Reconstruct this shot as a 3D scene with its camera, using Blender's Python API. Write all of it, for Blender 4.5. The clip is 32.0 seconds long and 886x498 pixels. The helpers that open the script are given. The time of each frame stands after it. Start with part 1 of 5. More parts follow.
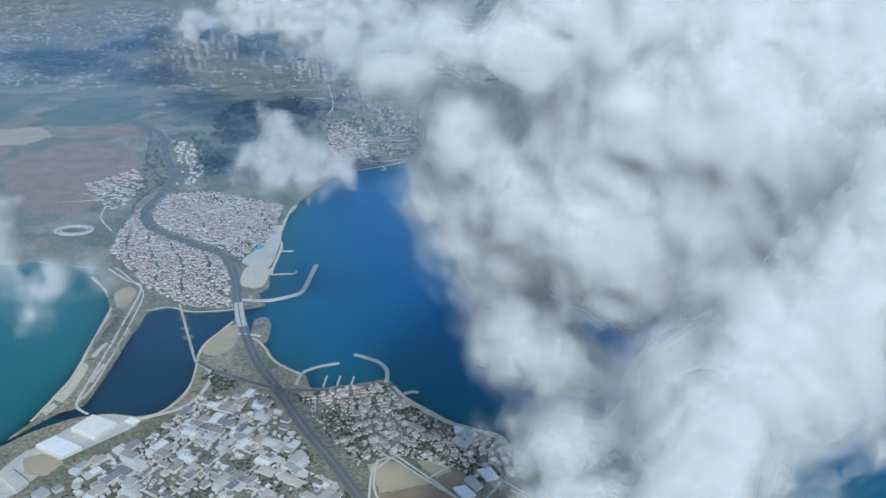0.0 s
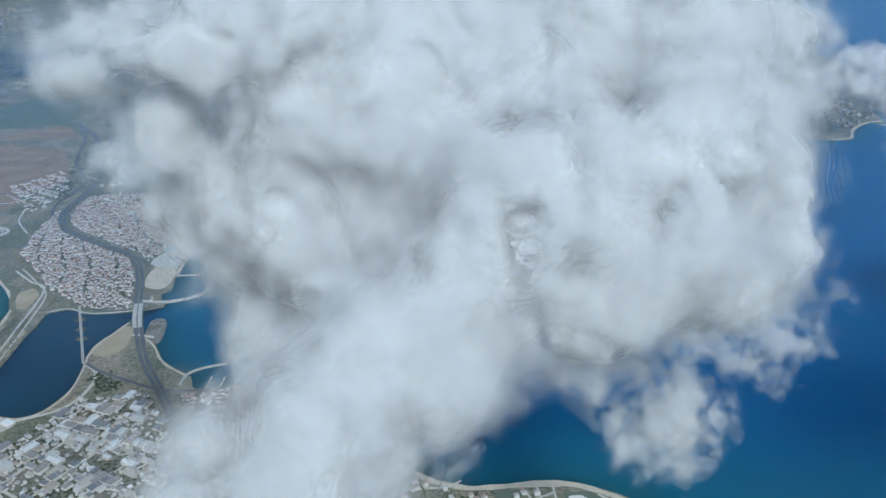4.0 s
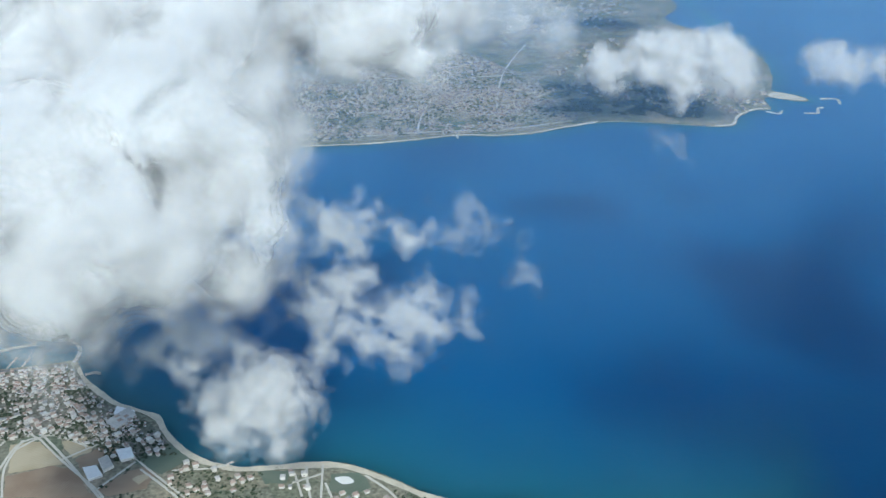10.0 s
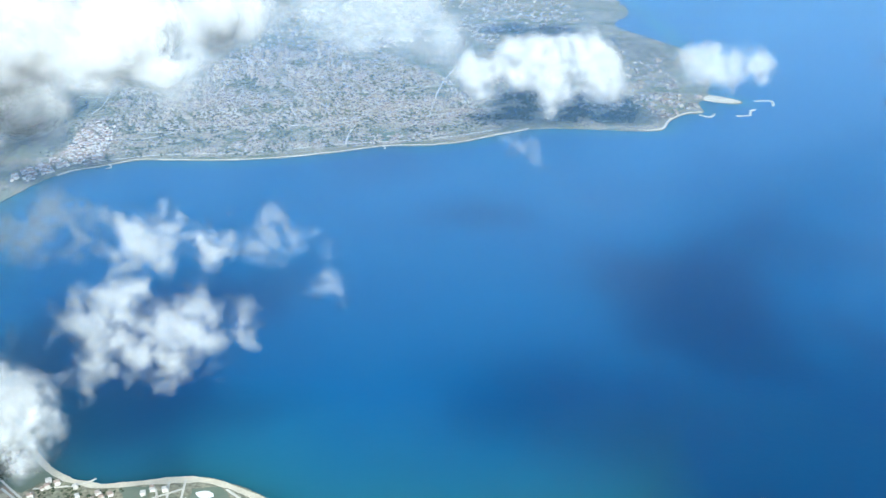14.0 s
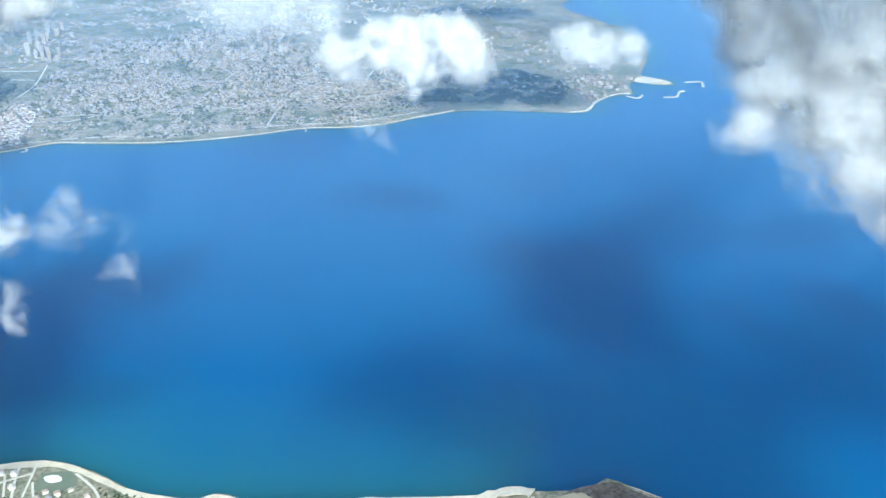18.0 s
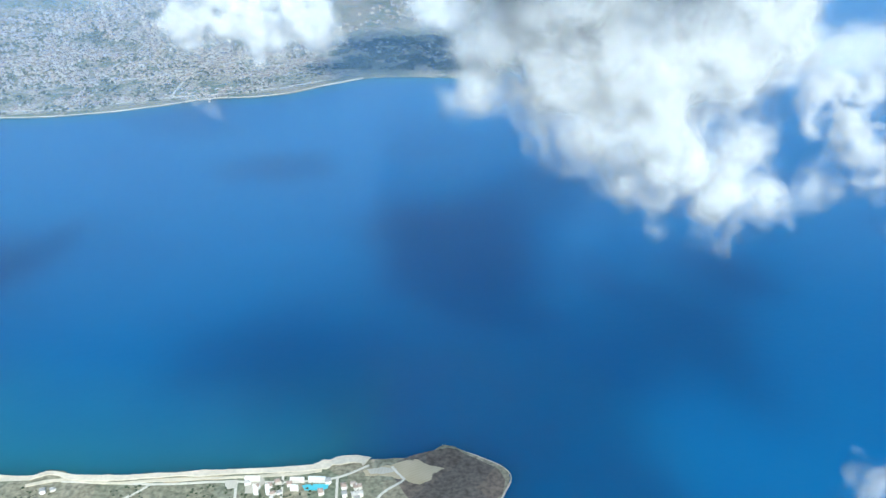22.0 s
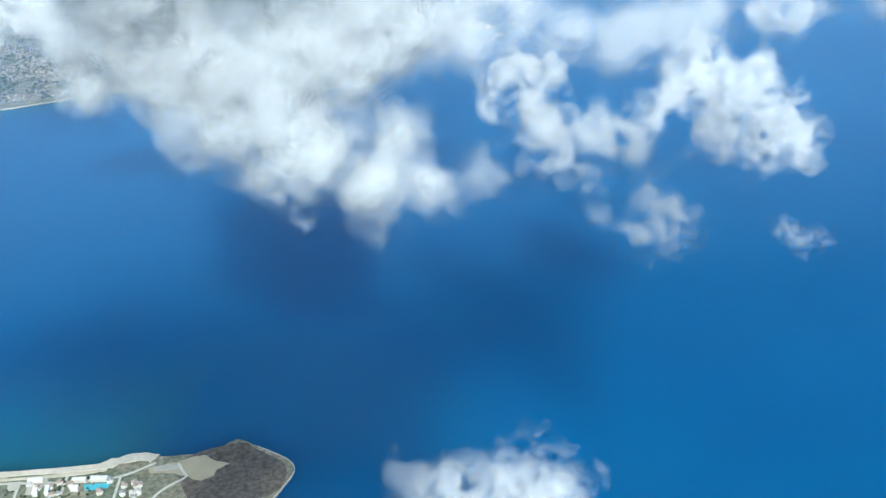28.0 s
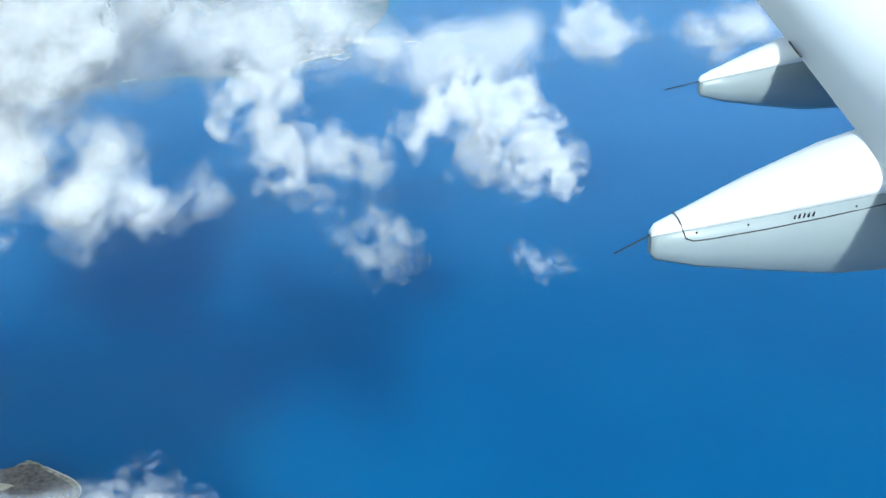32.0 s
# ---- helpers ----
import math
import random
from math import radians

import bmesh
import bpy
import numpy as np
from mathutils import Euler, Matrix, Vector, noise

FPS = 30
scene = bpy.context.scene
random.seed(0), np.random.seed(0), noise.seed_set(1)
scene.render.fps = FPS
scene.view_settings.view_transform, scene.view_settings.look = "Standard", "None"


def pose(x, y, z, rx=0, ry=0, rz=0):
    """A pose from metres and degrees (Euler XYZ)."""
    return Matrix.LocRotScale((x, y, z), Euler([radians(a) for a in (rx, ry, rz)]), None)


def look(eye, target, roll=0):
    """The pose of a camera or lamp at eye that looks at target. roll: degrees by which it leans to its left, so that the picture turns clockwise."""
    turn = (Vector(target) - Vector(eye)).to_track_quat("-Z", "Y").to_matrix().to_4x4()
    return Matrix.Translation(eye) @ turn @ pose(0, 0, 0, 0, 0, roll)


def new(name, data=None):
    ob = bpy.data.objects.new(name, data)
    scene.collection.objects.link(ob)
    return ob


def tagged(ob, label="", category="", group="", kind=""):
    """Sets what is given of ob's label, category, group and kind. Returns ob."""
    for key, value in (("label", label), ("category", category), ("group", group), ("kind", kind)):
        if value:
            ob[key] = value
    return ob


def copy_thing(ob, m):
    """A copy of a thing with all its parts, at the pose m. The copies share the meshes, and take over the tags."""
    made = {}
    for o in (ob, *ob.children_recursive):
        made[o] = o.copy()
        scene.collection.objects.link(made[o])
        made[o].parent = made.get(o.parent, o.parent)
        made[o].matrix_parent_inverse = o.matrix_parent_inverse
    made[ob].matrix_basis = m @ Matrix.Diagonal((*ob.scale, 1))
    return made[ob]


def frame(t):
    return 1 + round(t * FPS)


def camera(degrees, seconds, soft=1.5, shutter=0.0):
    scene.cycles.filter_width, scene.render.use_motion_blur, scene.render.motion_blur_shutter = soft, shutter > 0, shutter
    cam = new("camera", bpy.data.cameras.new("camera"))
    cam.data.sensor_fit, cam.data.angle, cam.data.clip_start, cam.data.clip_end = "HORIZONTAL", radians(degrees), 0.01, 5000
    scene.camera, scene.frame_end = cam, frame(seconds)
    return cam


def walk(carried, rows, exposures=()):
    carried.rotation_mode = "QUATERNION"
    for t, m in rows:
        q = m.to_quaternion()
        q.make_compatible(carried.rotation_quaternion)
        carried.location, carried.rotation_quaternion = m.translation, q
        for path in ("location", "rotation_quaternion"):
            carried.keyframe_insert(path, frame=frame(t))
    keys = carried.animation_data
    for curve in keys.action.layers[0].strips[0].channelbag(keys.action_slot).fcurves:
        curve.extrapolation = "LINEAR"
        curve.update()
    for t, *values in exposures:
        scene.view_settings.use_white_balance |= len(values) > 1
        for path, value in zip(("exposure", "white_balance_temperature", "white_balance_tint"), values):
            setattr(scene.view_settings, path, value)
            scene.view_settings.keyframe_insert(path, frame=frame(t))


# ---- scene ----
cam = camera(50.82, 32.0)
# t, x, y, z of the camera in metres, then yaw, pitch, roll in degrees
ROWS = [
    (0.0, 0.0, 0.0, 640.9, 0.61, -24.19, 0.26),
    (0.5, 18.8, 0.0, 640.8, 0.82, -24.05, 0.58),
    (1.0, 37.5, 0.0, 640.7, 0.73, -24.04, 0.39),
    (1.5, 56.2, 0.0, 640.6, 0.69, -23.99, 0.56),
    (2.0, 75.0, 0.1, 640.5, 0.68, -24.04, 0.81),
    (2.5, 93.8, 0.1, 640.3, 0.61, -24.18, 0.83),
    (4.5, 168.8, 0.1, 639.7, 0.31, -24.20, 0.32),
    (5.0, 187.5, 0.1, 639.5, 0.40, -24.50, -0.41),
    (5.5, 206.2, 0.2, 639.2, 0.42, -24.47, -0.35),
    (6.0, 225.0, 0.2, 639.0, 0.24, -24.64, -0.47),
    (6.5, 243.8, 0.2, 638.8, 0.06, -24.73, -0.30),
    (7.0, 262.5, 0.2, 638.5, 0.09, -24.77, -0.54),
    (7.5, 281.2, 0.2, 638.2, 0.15, -24.74, -0.44),
    (8.0, 300.0, 0.2, 638.0, 0.02, -24.94, -0.47),
    (8.5, 318.8, 0.2, 637.7, 0.06, -25.02, -0.46),
    (9.0, 337.5, 0.2, 637.4, -0.02, -25.05, -0.65),
    (9.5, 356.2, 0.2, 637.0, -0.13, -25.02, -0.69),
    (10.0, 375.0, 0.2, 636.7, -0.30, -25.16, -0.24),
    (10.5, 393.8, 0.2, 636.4, -0.40, -25.22, 0.21),
    (11.0, 412.5, 0.2, 636.0, -0.44, -25.16, 0.19),
    (11.5, 431.2, 0.3, 635.6, -0.14, -25.03, 0.59),
    (12.0, 450.0, 0.3, 635.3, -0.25, -24.79, 0.84),
    (12.5, 468.8, 0.3, 634.9, -0.17, -24.61, 0.95),
    (13.0, 487.5, 0.3, 634.5, -0.27, -24.43, 1.09),
    (13.5, 506.2, 0.3, 634.0, -0.43, -24.35, 1.02),
    (14.0, 525.0, 0.3, 633.6, -0.89, -24.51, 0.92),
    (14.5, 543.8, 0.3, 633.2, -0.83, -24.81, 0.65),
    (16.5, 618.8, 0.3, 631.2, -1.52, -25.20, 1.12),
    (17.0, 637.5, 0.3, 630.7, -1.50, -25.25, 0.59),
    (17.5, 656.2, 0.3, 630.2, -1.78, -25.44, 1.10),
    (18.0, 675.0, 0.3, 629.7, -1.45, -25.59, 0.93),
    (18.5, 693.8, 0.3, 629.1, -1.28, -25.70, 1.01),
    (19.0, 712.5, 0.3, 628.6, -1.38, -25.68, 1.12),
    (19.5, 731.2, 0.3, 628.0, -1.45, -25.56, 1.17),
    (20.0, 750.0, 0.3, 627.4, -1.59, -25.51, 0.95),
    (20.5, 768.8, 0.3, 626.8, -2.25, -26.31, 1.29),
    (21.0, 787.5, 0.2, 626.2, -2.58, -27.04, 1.37),
    (21.5, 806.2, 0.2, 625.6, -3.08, -27.43, 1.56),
    (22.0, 825.0, 0.2, 624.9, -3.16, -27.62, 1.48),
    (22.5, 843.8, 0.2, 624.3, -3.14, -27.81, 1.52),
    (23.0, 862.5, 0.2, 623.6, -3.11, -28.00, 1.78),
    (23.5, 881.2, 0.2, 622.9, -3.00, -28.13, 1.93),
    (24.0, 900.0, 0.2, 622.2, -2.65, -28.12, 1.79),
    (24.5, 918.8, 0.2, 621.5, -2.80, -27.97, 2.60),
    (25.0, 937.5, 0.2, 620.8, -2.82, -27.64, 2.87),
    (25.5, 956.2, 0.2, 620.1, -2.54, -27.42, 3.23),
    (27.5, 1031.2, 0.1, 617.0, -2.71, -27.77, 3.57),
    (28.0, 1050.0, 0.1, 616.3, -3.74, -28.70, 3.33),
    (28.5, 1068.8, 0.1, 615.5, -5.02, -29.34, 3.65),
    (29.0, 1087.5, 0.1, 614.6, -4.64, -29.19, 3.26),
    (29.5, 1106.2, 0.1, 613.8, -4.90, -29.30, 1.99),
    (30.0, 1125.0, 0.1, 613.0, -5.27, -29.06, 2.16),
    (30.5, 1143.8, 0.0, 612.1, -5.16, -28.44, 2.05),
    (31.0, 1162.5, 0.0, 611.2, -5.45, -28.23, 1.48),
    (31.5, 1181.2, 0.0, 610.4, -5.80, -28.06, 1.11),
    (32.0, 1200.0, 0.0, 609.5, -5.81, -27.87, 1.14),
]
# ---- camera end ----
EXPOSURES = [(0.0, -0.36, 5500, 0), (2.0, -0.68, 5500, 0), (5.0, -0.45, 5700, 0), (8.0, -0.26, 5900, 0), (11.0, 0.06, 5900, -2), (14.0, 0.6, 5900, -3), (19.0, 0.7, 5900, -3), (23.0, 0.52, 5900, -3), (27.0, 0.4, 5900, -4), (30.0, 0.3, 5900, -4), (32.0, 0.46, 5900, -4)]
walk(cam, [(t, pose(x, y, z, 90 + pitch, roll, yaw)) for t, x, y, z, yaw, pitch, roll in ROWS], EXPOSURES)

# ---- light: afternoon sun behind the aeroplane, clear sky ----
SUN_WAY = Vector((0.15, -1.2, 1.0)).normalized()
world = bpy.data.worlds.new("sky")
scene.world = world
world.use_nodes = True
sky = world.node_tree.nodes.new("ShaderNodeTexSky")
sky.sky_type, sky.sun_disc = "NISHITA", False
sky.sun_elevation = math.asin(SUN_WAY.z)
sky.sun_rotation = math.atan2(SUN_WAY.x, SUN_WAY.y)
back = world.node_tree.nodes["Background"]
back.inputs["Strength"].default_value = 0.15
world.node_tree.links.new(sky.outputs[0], back.inputs["Color"])
lamp = bpy.data.lights.new("sun", "SUN")
lamp.energy, lamp.angle, lamp.color = 3.1, radians(4.0), (1.0, 0.96, 0.9)
sun = new("sun", lamp)
sun.matrix_world = look((0, -200, 2000), Vector((0, -200, 2000)) - SUN_WAY)
scene.cycles.transparent_max_bounces = 96


# ---- materials ----
def shader(name):
    m = bpy.data.materials.new(name)
    m.use_nodes = True
    return m, m.node_tree.nodes, m.node_tree.links, m.node_tree.nodes["Principled BSDF"]


def node(nodes, kind, **values):
    n = nodes.new("ShaderNode" + kind)
    for key, value in values.items():
        n.inputs[key.replace("_", " ")].default_value = value
    return n


def ramp(nodes, links, source, stops):
    r = nodes.new("ShaderNodeValToRGB")
    while len(r.color_ramp.elements) < len(stops):
        r.color_ramp.elements.new(0.5)
    for e, (at, colour) in zip(r.color_ramp.elements, stops):
        e.position, e.color = at, (*colour, 1)
    links.new(source, r.inputs[0])
    return r.outputs[0]


def mixed(nodes, links, fac, a, b, mode="MIX"):
    m = nodes.new("ShaderNodeMix")
    m.data_type, m.blend_type = "RGBA", mode
    for socket, value in ((m.inputs[0], fac), (m.inputs[6], a), (m.inputs[7], b)):
        if isinstance(value, bpy.types.NodeSocket):
            links.new(value, socket)
        elif isinstance(value, (int, float)):
            socket.default_value = value
        else:
            socket.default_value = (*value, 1)
    return m.outputs[2]


def plain(name, colour, rough=0.8, grain=0.25, scale=0.5, metal=0.0, by_object=0.0, by_island=0.0, bump=0.0):
    """A surface of one colour with wear at two scales, and a shade of its own for each object or each piece."""
    m, nodes, links, bsdf = shader(name)
    place = nodes.new("ShaderNodeNewGeometry").outputs["Position"]
    fine, broad = node(nodes, "TexNoise", Scale=scale, Detail=5.0), node(nodes, "TexNoise", Scale=scale * 0.13, Detail=3.0)
    for n in (fine, broad):
        links.new(place, n.inputs["Vector"])
    dark, light = [c * (1 - grain) for c in colour], [min(1, c * (1 + grain)) for c in colour]
    out = mixed(nodes, links, 0.5, ramp(nodes, links, fine.outputs[0], ((0.3, dark), (0.7, light))), ramp(nodes, links, broad.outputs[0], ((0.3, dark), (0.7, light))))
    for amount, socket in ((by_object, "object"), (by_island, "island")):
        if amount:
            value = nodes.new("ShaderNodeObjectInfo").outputs["Random"] if socket == "object" else nodes.new("ShaderNodeNewGeometry").outputs["Random Per Island"]
            shade = ramp(nodes, links, value, ((0.0, (1 - amount,) * 3), (1.0, (1, 1, 1))))
            out = mixed(nodes, links, 1.0, out, shade, "MULTIPLY")
    links.new(out, bsdf.inputs["Base Color"])
    bsdf.inputs["Roughness"].default_value, bsdf.inputs["Metallic"].default_value = rough, metal
    if bump:
        b = node(nodes, "Bump", Strength=bump, Distance=0.3)
        links.new(fine.outputs[0], b.inputs["Height"])
        links.new(b.outputs[0], bsdf.inputs["Normal"])
    return m


def pieces(name, colours, rough=0.8, by="island"):
    """Painted and tiled pieces, each with one of several colours."""
    m, nodes, links, bsdf = shader(name)
    value = nodes.new("ShaderNodeObjectInfo").outputs["Random"] if by == "object" else nodes.new("ShaderNodeNewGeometry").outputs["Random Per Island"]
    r = nodes.new("ShaderNodeValToRGB")
    r.color_ramp.interpolation = "CONSTANT"
    while len(r.color_ramp.elements) < len(colours):
        r.color_ramp.elements.new(0.5)
    for i, (e, c) in enumerate(zip(r.color_ramp.elements, colours)):
        e.position, e.color = i / len(colours), (*c, 1)
    links.new(value, r.inputs[0])
    stain = node(nodes, "TexNoise", Scale=0.6, Detail=4.0)
    links.new(nodes.new("ShaderNodeNewGeometry").outputs["Position"], stain.inputs["Vector"])
    wear = ramp(nodes, links, stain.outputs[0], ((0.3, (0.78, 0.77, 0.75)), (0.7, (1, 1, 1))))
    links.new(mixed(nodes, links, 1.0, r.outputs[0], wear, "MULTIPLY"), bsdf.inputs["Base Color"])
    bsdf.inputs["Roughness"].default_value = rough
    return m


def water_material(name, deep, shallow):
    """Water: the depth attribute runs from 0 at the shore to 1 far out."""
    m, nodes, links, bsdf = shader(name)
    depth = nodes.new("ShaderNodeAttribute")
    depth.attribute_name = "depth"
    place = nodes.new("ShaderNodeNewGeometry").outputs["Position"]
    broad, fine = node(nodes, "TexNoise", Scale=0.004, Detail=5.0), node(nodes, "TexNoise", Scale=0.09, Detail=6.0)
    for n in (broad, fine):
        links.new(place, n.inputs["Vector"])
    base = mixed(nodes, links, depth.outputs["Fac"], shallow, deep)
    tone = ramp(nodes, links, broad.outputs[0], ((0.3, (0.86, 0.9, 0.94)), (0.7, (1.12, 1.08, 1.04))))
    links.new(mixed(nodes, links, 1.0, base, tone, "MULTIPLY"), bsdf.inputs["Base Color"])
    bsdf.inputs["Roughness"].default_value, bsdf.inputs["IOR"].default_value = 0.34, 1.33
    bsdf.subsurface_method = "BURLEY"
    bsdf.inputs["Subsurface Weight"].default_value, bsdf.inputs["Subsurface Scale"].default_value = 1.0, 150.0
    bsdf.inputs["Subsurface Radius"].default_value = (1.0, 1.0, 1.0)
    b = node(nodes, "Bump", Strength=0.25, Distance=0.6)
    links.new(fine.outputs[0], b.inputs["Height"])
    links.new(b.outputs[0], bsdf.inputs["Normal"])
    return m


def land_material(name, soils, patch=0.02):
    """Open land: parcels of soil, scrub and grass with ragged edges."""
    m, nodes, links, bsdf = shader(name)
    place = nodes.new("ShaderNodeNewGeometry").outputs["Position"]
    warp = node(nodes, "TexNoise", Scale=patch * 1.5, Detail=3.0)
    links.new(place, warp.inputs["Vector"])
    shifted = nodes.new("ShaderNodeVectorMath")
    shifted.operation = "MULTIPLY_ADD"
    links.new(warp.outputs["Color"], shifted.inputs[0])
    shifted.inputs[1].default_value = (18, 18, 0)
    links.new(place, shifted.inputs[2])
    cells = node(nodes, "TexVoronoi", Scale=patch)
    links.new(shifted.outputs[0], cells.inputs["Vector"])
    parcel = ramp(nodes, links, cells.outputs["Color"], [(i / len(soils), c) for i, c in enumerate(soils)])
    fine, broad = node(nodes, "TexNoise", Scale=0.22, Detail=7.0), node(nodes, "TexNoise", Scale=0.012, Detail=4.0)
    for n in (fine, broad):
        links.new(place, n.inputs["Vector"])
    out = mixed(nodes, links, 1.0, parcel, ramp(nodes, links, fine.outputs[0], ((0.3, (0.52, 0.53, 0.5)), (0.72, (1.42, 1.38, 1.3)))), "MULTIPLY")
    out = mixed(nodes, links, 1.0, out, ramp(nodes, links, broad.outputs[0], ((0.3, (0.78, 0.84, 0.8)), (0.7, (1.15, 1.1, 1.08)))), "MULTIPLY")
    links.new(out, bsdf.inputs["Base Color"])
    bsdf.inputs["Roughness"].default_value = 0.95
    b = node(nodes, "Bump", Strength=0.5, Distance=0.8)
    links.new(fine.outputs[0], b.inputs["Height"])
    links.new(b.outputs[0], bsdf.inputs["Normal"])
    return m


def cloud_material(name, cover, depth, ragged, torn_by):
    """Cloud droplets: white, lit through; turbulence bites deep into the outer veils and leaves the inner ones whole."""
    m, nodes, links, bsdf = shader(name)
    nodes.remove(bsdf)
    lit, through_lit = nodes.new("ShaderNodeBsdfDiffuse"), nodes.new("ShaderNodeBsdfTranslucent")
    for n in (lit, through_lit):
        n.inputs["Color"].default_value = (0.95, 0.955, 0.965, 1)
    # droplets scatter to every side, so a veil answers the sun almost alike whichever way it lies
    slope = nodes.new("ShaderNodeNewGeometry").outputs["Normal"]
    facing, level, even = (nodes.new("ShaderNodeVectorMath") for _ in range(3))
    facing.operation, level.operation, even.operation = "FACEFORWARD", "MULTIPLY_ADD", "NORMALIZE"
    facing.inputs[0].default_value, facing.inputs[1].default_value = -SUN_WAY, SUN_WAY
    links.new(slope, facing.inputs[2])
    links.new(facing.outputs[0], level.inputs[0])
    level.inputs[1].default_value = (1.6,) * 3
    links.new(slope, level.inputs[2])
    links.new(level.outputs[0], even.inputs[0])
    for n in (lit, through_lit):
        links.new(even.outputs[0], n.inputs["Normal"])
    body = nodes.new("ShaderNodeMixShader")
    body.inputs[0].default_value = 0.5
    links.new(lit.outputs[0], body.inputs[1])
    links.new(through_lit.outputs[0], body.inputs[2])
    out = body.outputs[0]
    if cover < 1:
        clear, veil = nodes.new("ShaderNodeBsdfTransparent"), nodes.new("ShaderNodeMixShader")
        place = nodes.new("ShaderNodeNewGeometry").outputs["Position"]
        torn = node(nodes, "TexNoise", Scale=ragged, Detail=9.0, Roughness=0.66, Distortion=0.5)
        links.new(place, torn.inputs["Vector"])
        middle = 0.5 - depth * 0.0046 / torn_by
        span = nodes.new("ShaderNodeMapRange")
        span.interpolation_type = "SMOOTHSTEP"
        span.inputs["From Min"].default_value, span.inputs["From Max"].default_value = middle - 0.075, middle + 0.075
        span.inputs["To Min"].default_value, span.inputs["To Max"].default_value = 0.0, cover
        links.new(torn.outputs[0], span.inputs["Value"])
        links.new(span.outputs[0], veil.inputs[0])
        links.new(clear.outputs[0], veil.inputs[1])
        links.new(out, veil.inputs[2])
        out = veil.outputs[0]
    links.new(out, nodes["Material Output"].inputs["Surface"])
    return m


SEA = water_material("sea_water", (0.007, 0.096, 0.25), (0.026, 0.148, 0.185))
LAGOON = water_material("lagoon_water", (0.02, 0.07, 0.12), (0.022, 0.07, 0.12))
LAKE = water_material("lake_water", (0.03, 0.16, 0.17), (0.03, 0.16, 0.17))
LAND = land_material("open_land", [(0.22, 0.21, 0.16), (0.29, 0.26, 0.2), (0.17, 0.19, 0.14), (0.33, 0.29, 0.23), (0.23, 0.23, 0.18)])
DIKE_EARTH = land_material("dike_earth", [(0.33, 0.29, 0.22), (0.26, 0.24, 0.18), (0.38, 0.34, 0.27), (0.22, 0.21, 0.16)], 0.05)
TOWN_GROUND = land_material("town_ground", [(0.22, 0.21, 0.185), (0.29, 0.265, 0.235), (0.17, 0.18, 0.14), (0.25, 0.235, 0.205)], 0.05)
SAND = plain("beach_sand", (0.6, 0.53, 0.41), 0.95, 0.2, 0.4)
ASPHALT = plain("asphalt", (0.15, 0.15, 0.155), 0.9, 0.2, 0.3)
CONCRETE = plain("concrete", (0.55, 0.52, 0.47), 0.9, 0.2, 0.3)


# ---- shapes ----
def part(name, bm, material, parent=None, label=""):
    """Links a bmesh as one mesh object, under a thing or a part where one is given."""
    me = bpy.data.meshes.new(name)
    bm.to_mesh(me)
    bm.free()
    return mesh_part(name, me, material, parent, label)


def mesh_part(name, me, material, parent=None, label=""):
    if not me.materials:
        me.materials.append(material)
    ob = new(name, me)
    if parent:
        ob.parent = parent
    return tagged(ob, label)


def flat_mesh(name, verts, faces):
    me = bpy.data.meshes.new(name)
    me.from_pydata([tuple(v) for v in verts], [], [tuple(f) for f in faces])
    me.update()
    return me


def smooth(points, step=12.0, closed=False, rough=0.0):
    """A rounded line through the plan's points, with small bays and points where rough is set."""
    P = [Vector((p[0], p[1])) for p in points]
    n, out = len(P), []
    for i in range(n if closed else n - 1):
        a, b, c, d = (P[(i + k) % n] if closed else P[min(max(i + k, 0), n - 1)] for k in (-1, 0, 1, 2))
        pieces_here = max(1, int((c - b).length / step))
        for j in range(pieces_here):
            s = j / pieces_here
            q = 0.5 * (2 * b + (c - a) * s + (2 * a - 5 * b + 4 * c - d) * s * s + (3 * b - a - 3 * c + d) * s ** 3)
            if rough:
                wob = noise.noise_vector((q.x * 0.06, q.y * 0.06, 3.1)) + 0.5 * noise.noise_vector((q.x * 0.17, q.y * 0.17, 8.4))
                q = q + Vector((wob.x, wob.y)) * rough
            out.append((q.x, q.y))
    if not closed:
        out.append(tuple(P[-1]))
    return out


def ribbon(line, width, z=0.0, thick=0.5, taper=None):
    """Verts and faces of a raised strip along a line: top, both sides and ends."""
    verts, faces, n = [], [], len(line)
    for i, (x, y) in enumerate(line):
        a, b = Vector(line[max(i - 1, 0)]), Vector(line[min(i + 1, n - 1)])
        way = (b - a).normalized() if (b - a).length else Vector((1, 0))
        w = width * (taper(i / (n - 1)) if taper else 1) / 2
        side = Vector((-way.y, way.x)) * w
        for s, h in ((1, z - thick), (1, z), (-1, z), (-1, z - thick)):
            verts.append((x + side.x * s, y + side.y * s, h))
    for i in range(n - 1):
        k = 4 * i
        for j in range(3):
            faces.append((k + j, k + j + 1, k + j + 5, k + j + 4))
    faces += [(0, 3, 2, 1), (4 * n - 4, 4 * n - 3, 4 * n - 2, 4 * n - 1)]
    return verts, faces


def inside(poly, x, y):
    """Which of the points (arrays) lie in the polygon."""
    x, y = np.asarray(x, float), np.asarray(y, float)
    hit = np.zeros(x.shape, bool)
    px, py = np.array(poly, float).T
    for i in range(len(px)):
        x1, y1, x2, y2 = px[i - 1], py[i - 1], px[i], py[i]
        if y1 != y2:
            cross = ((y1 > y) != (y2 > y)) & (x < (x2 - x1) * (y - y1) / (y2 - y1) + x1)
            hit ^= cross
    return hit


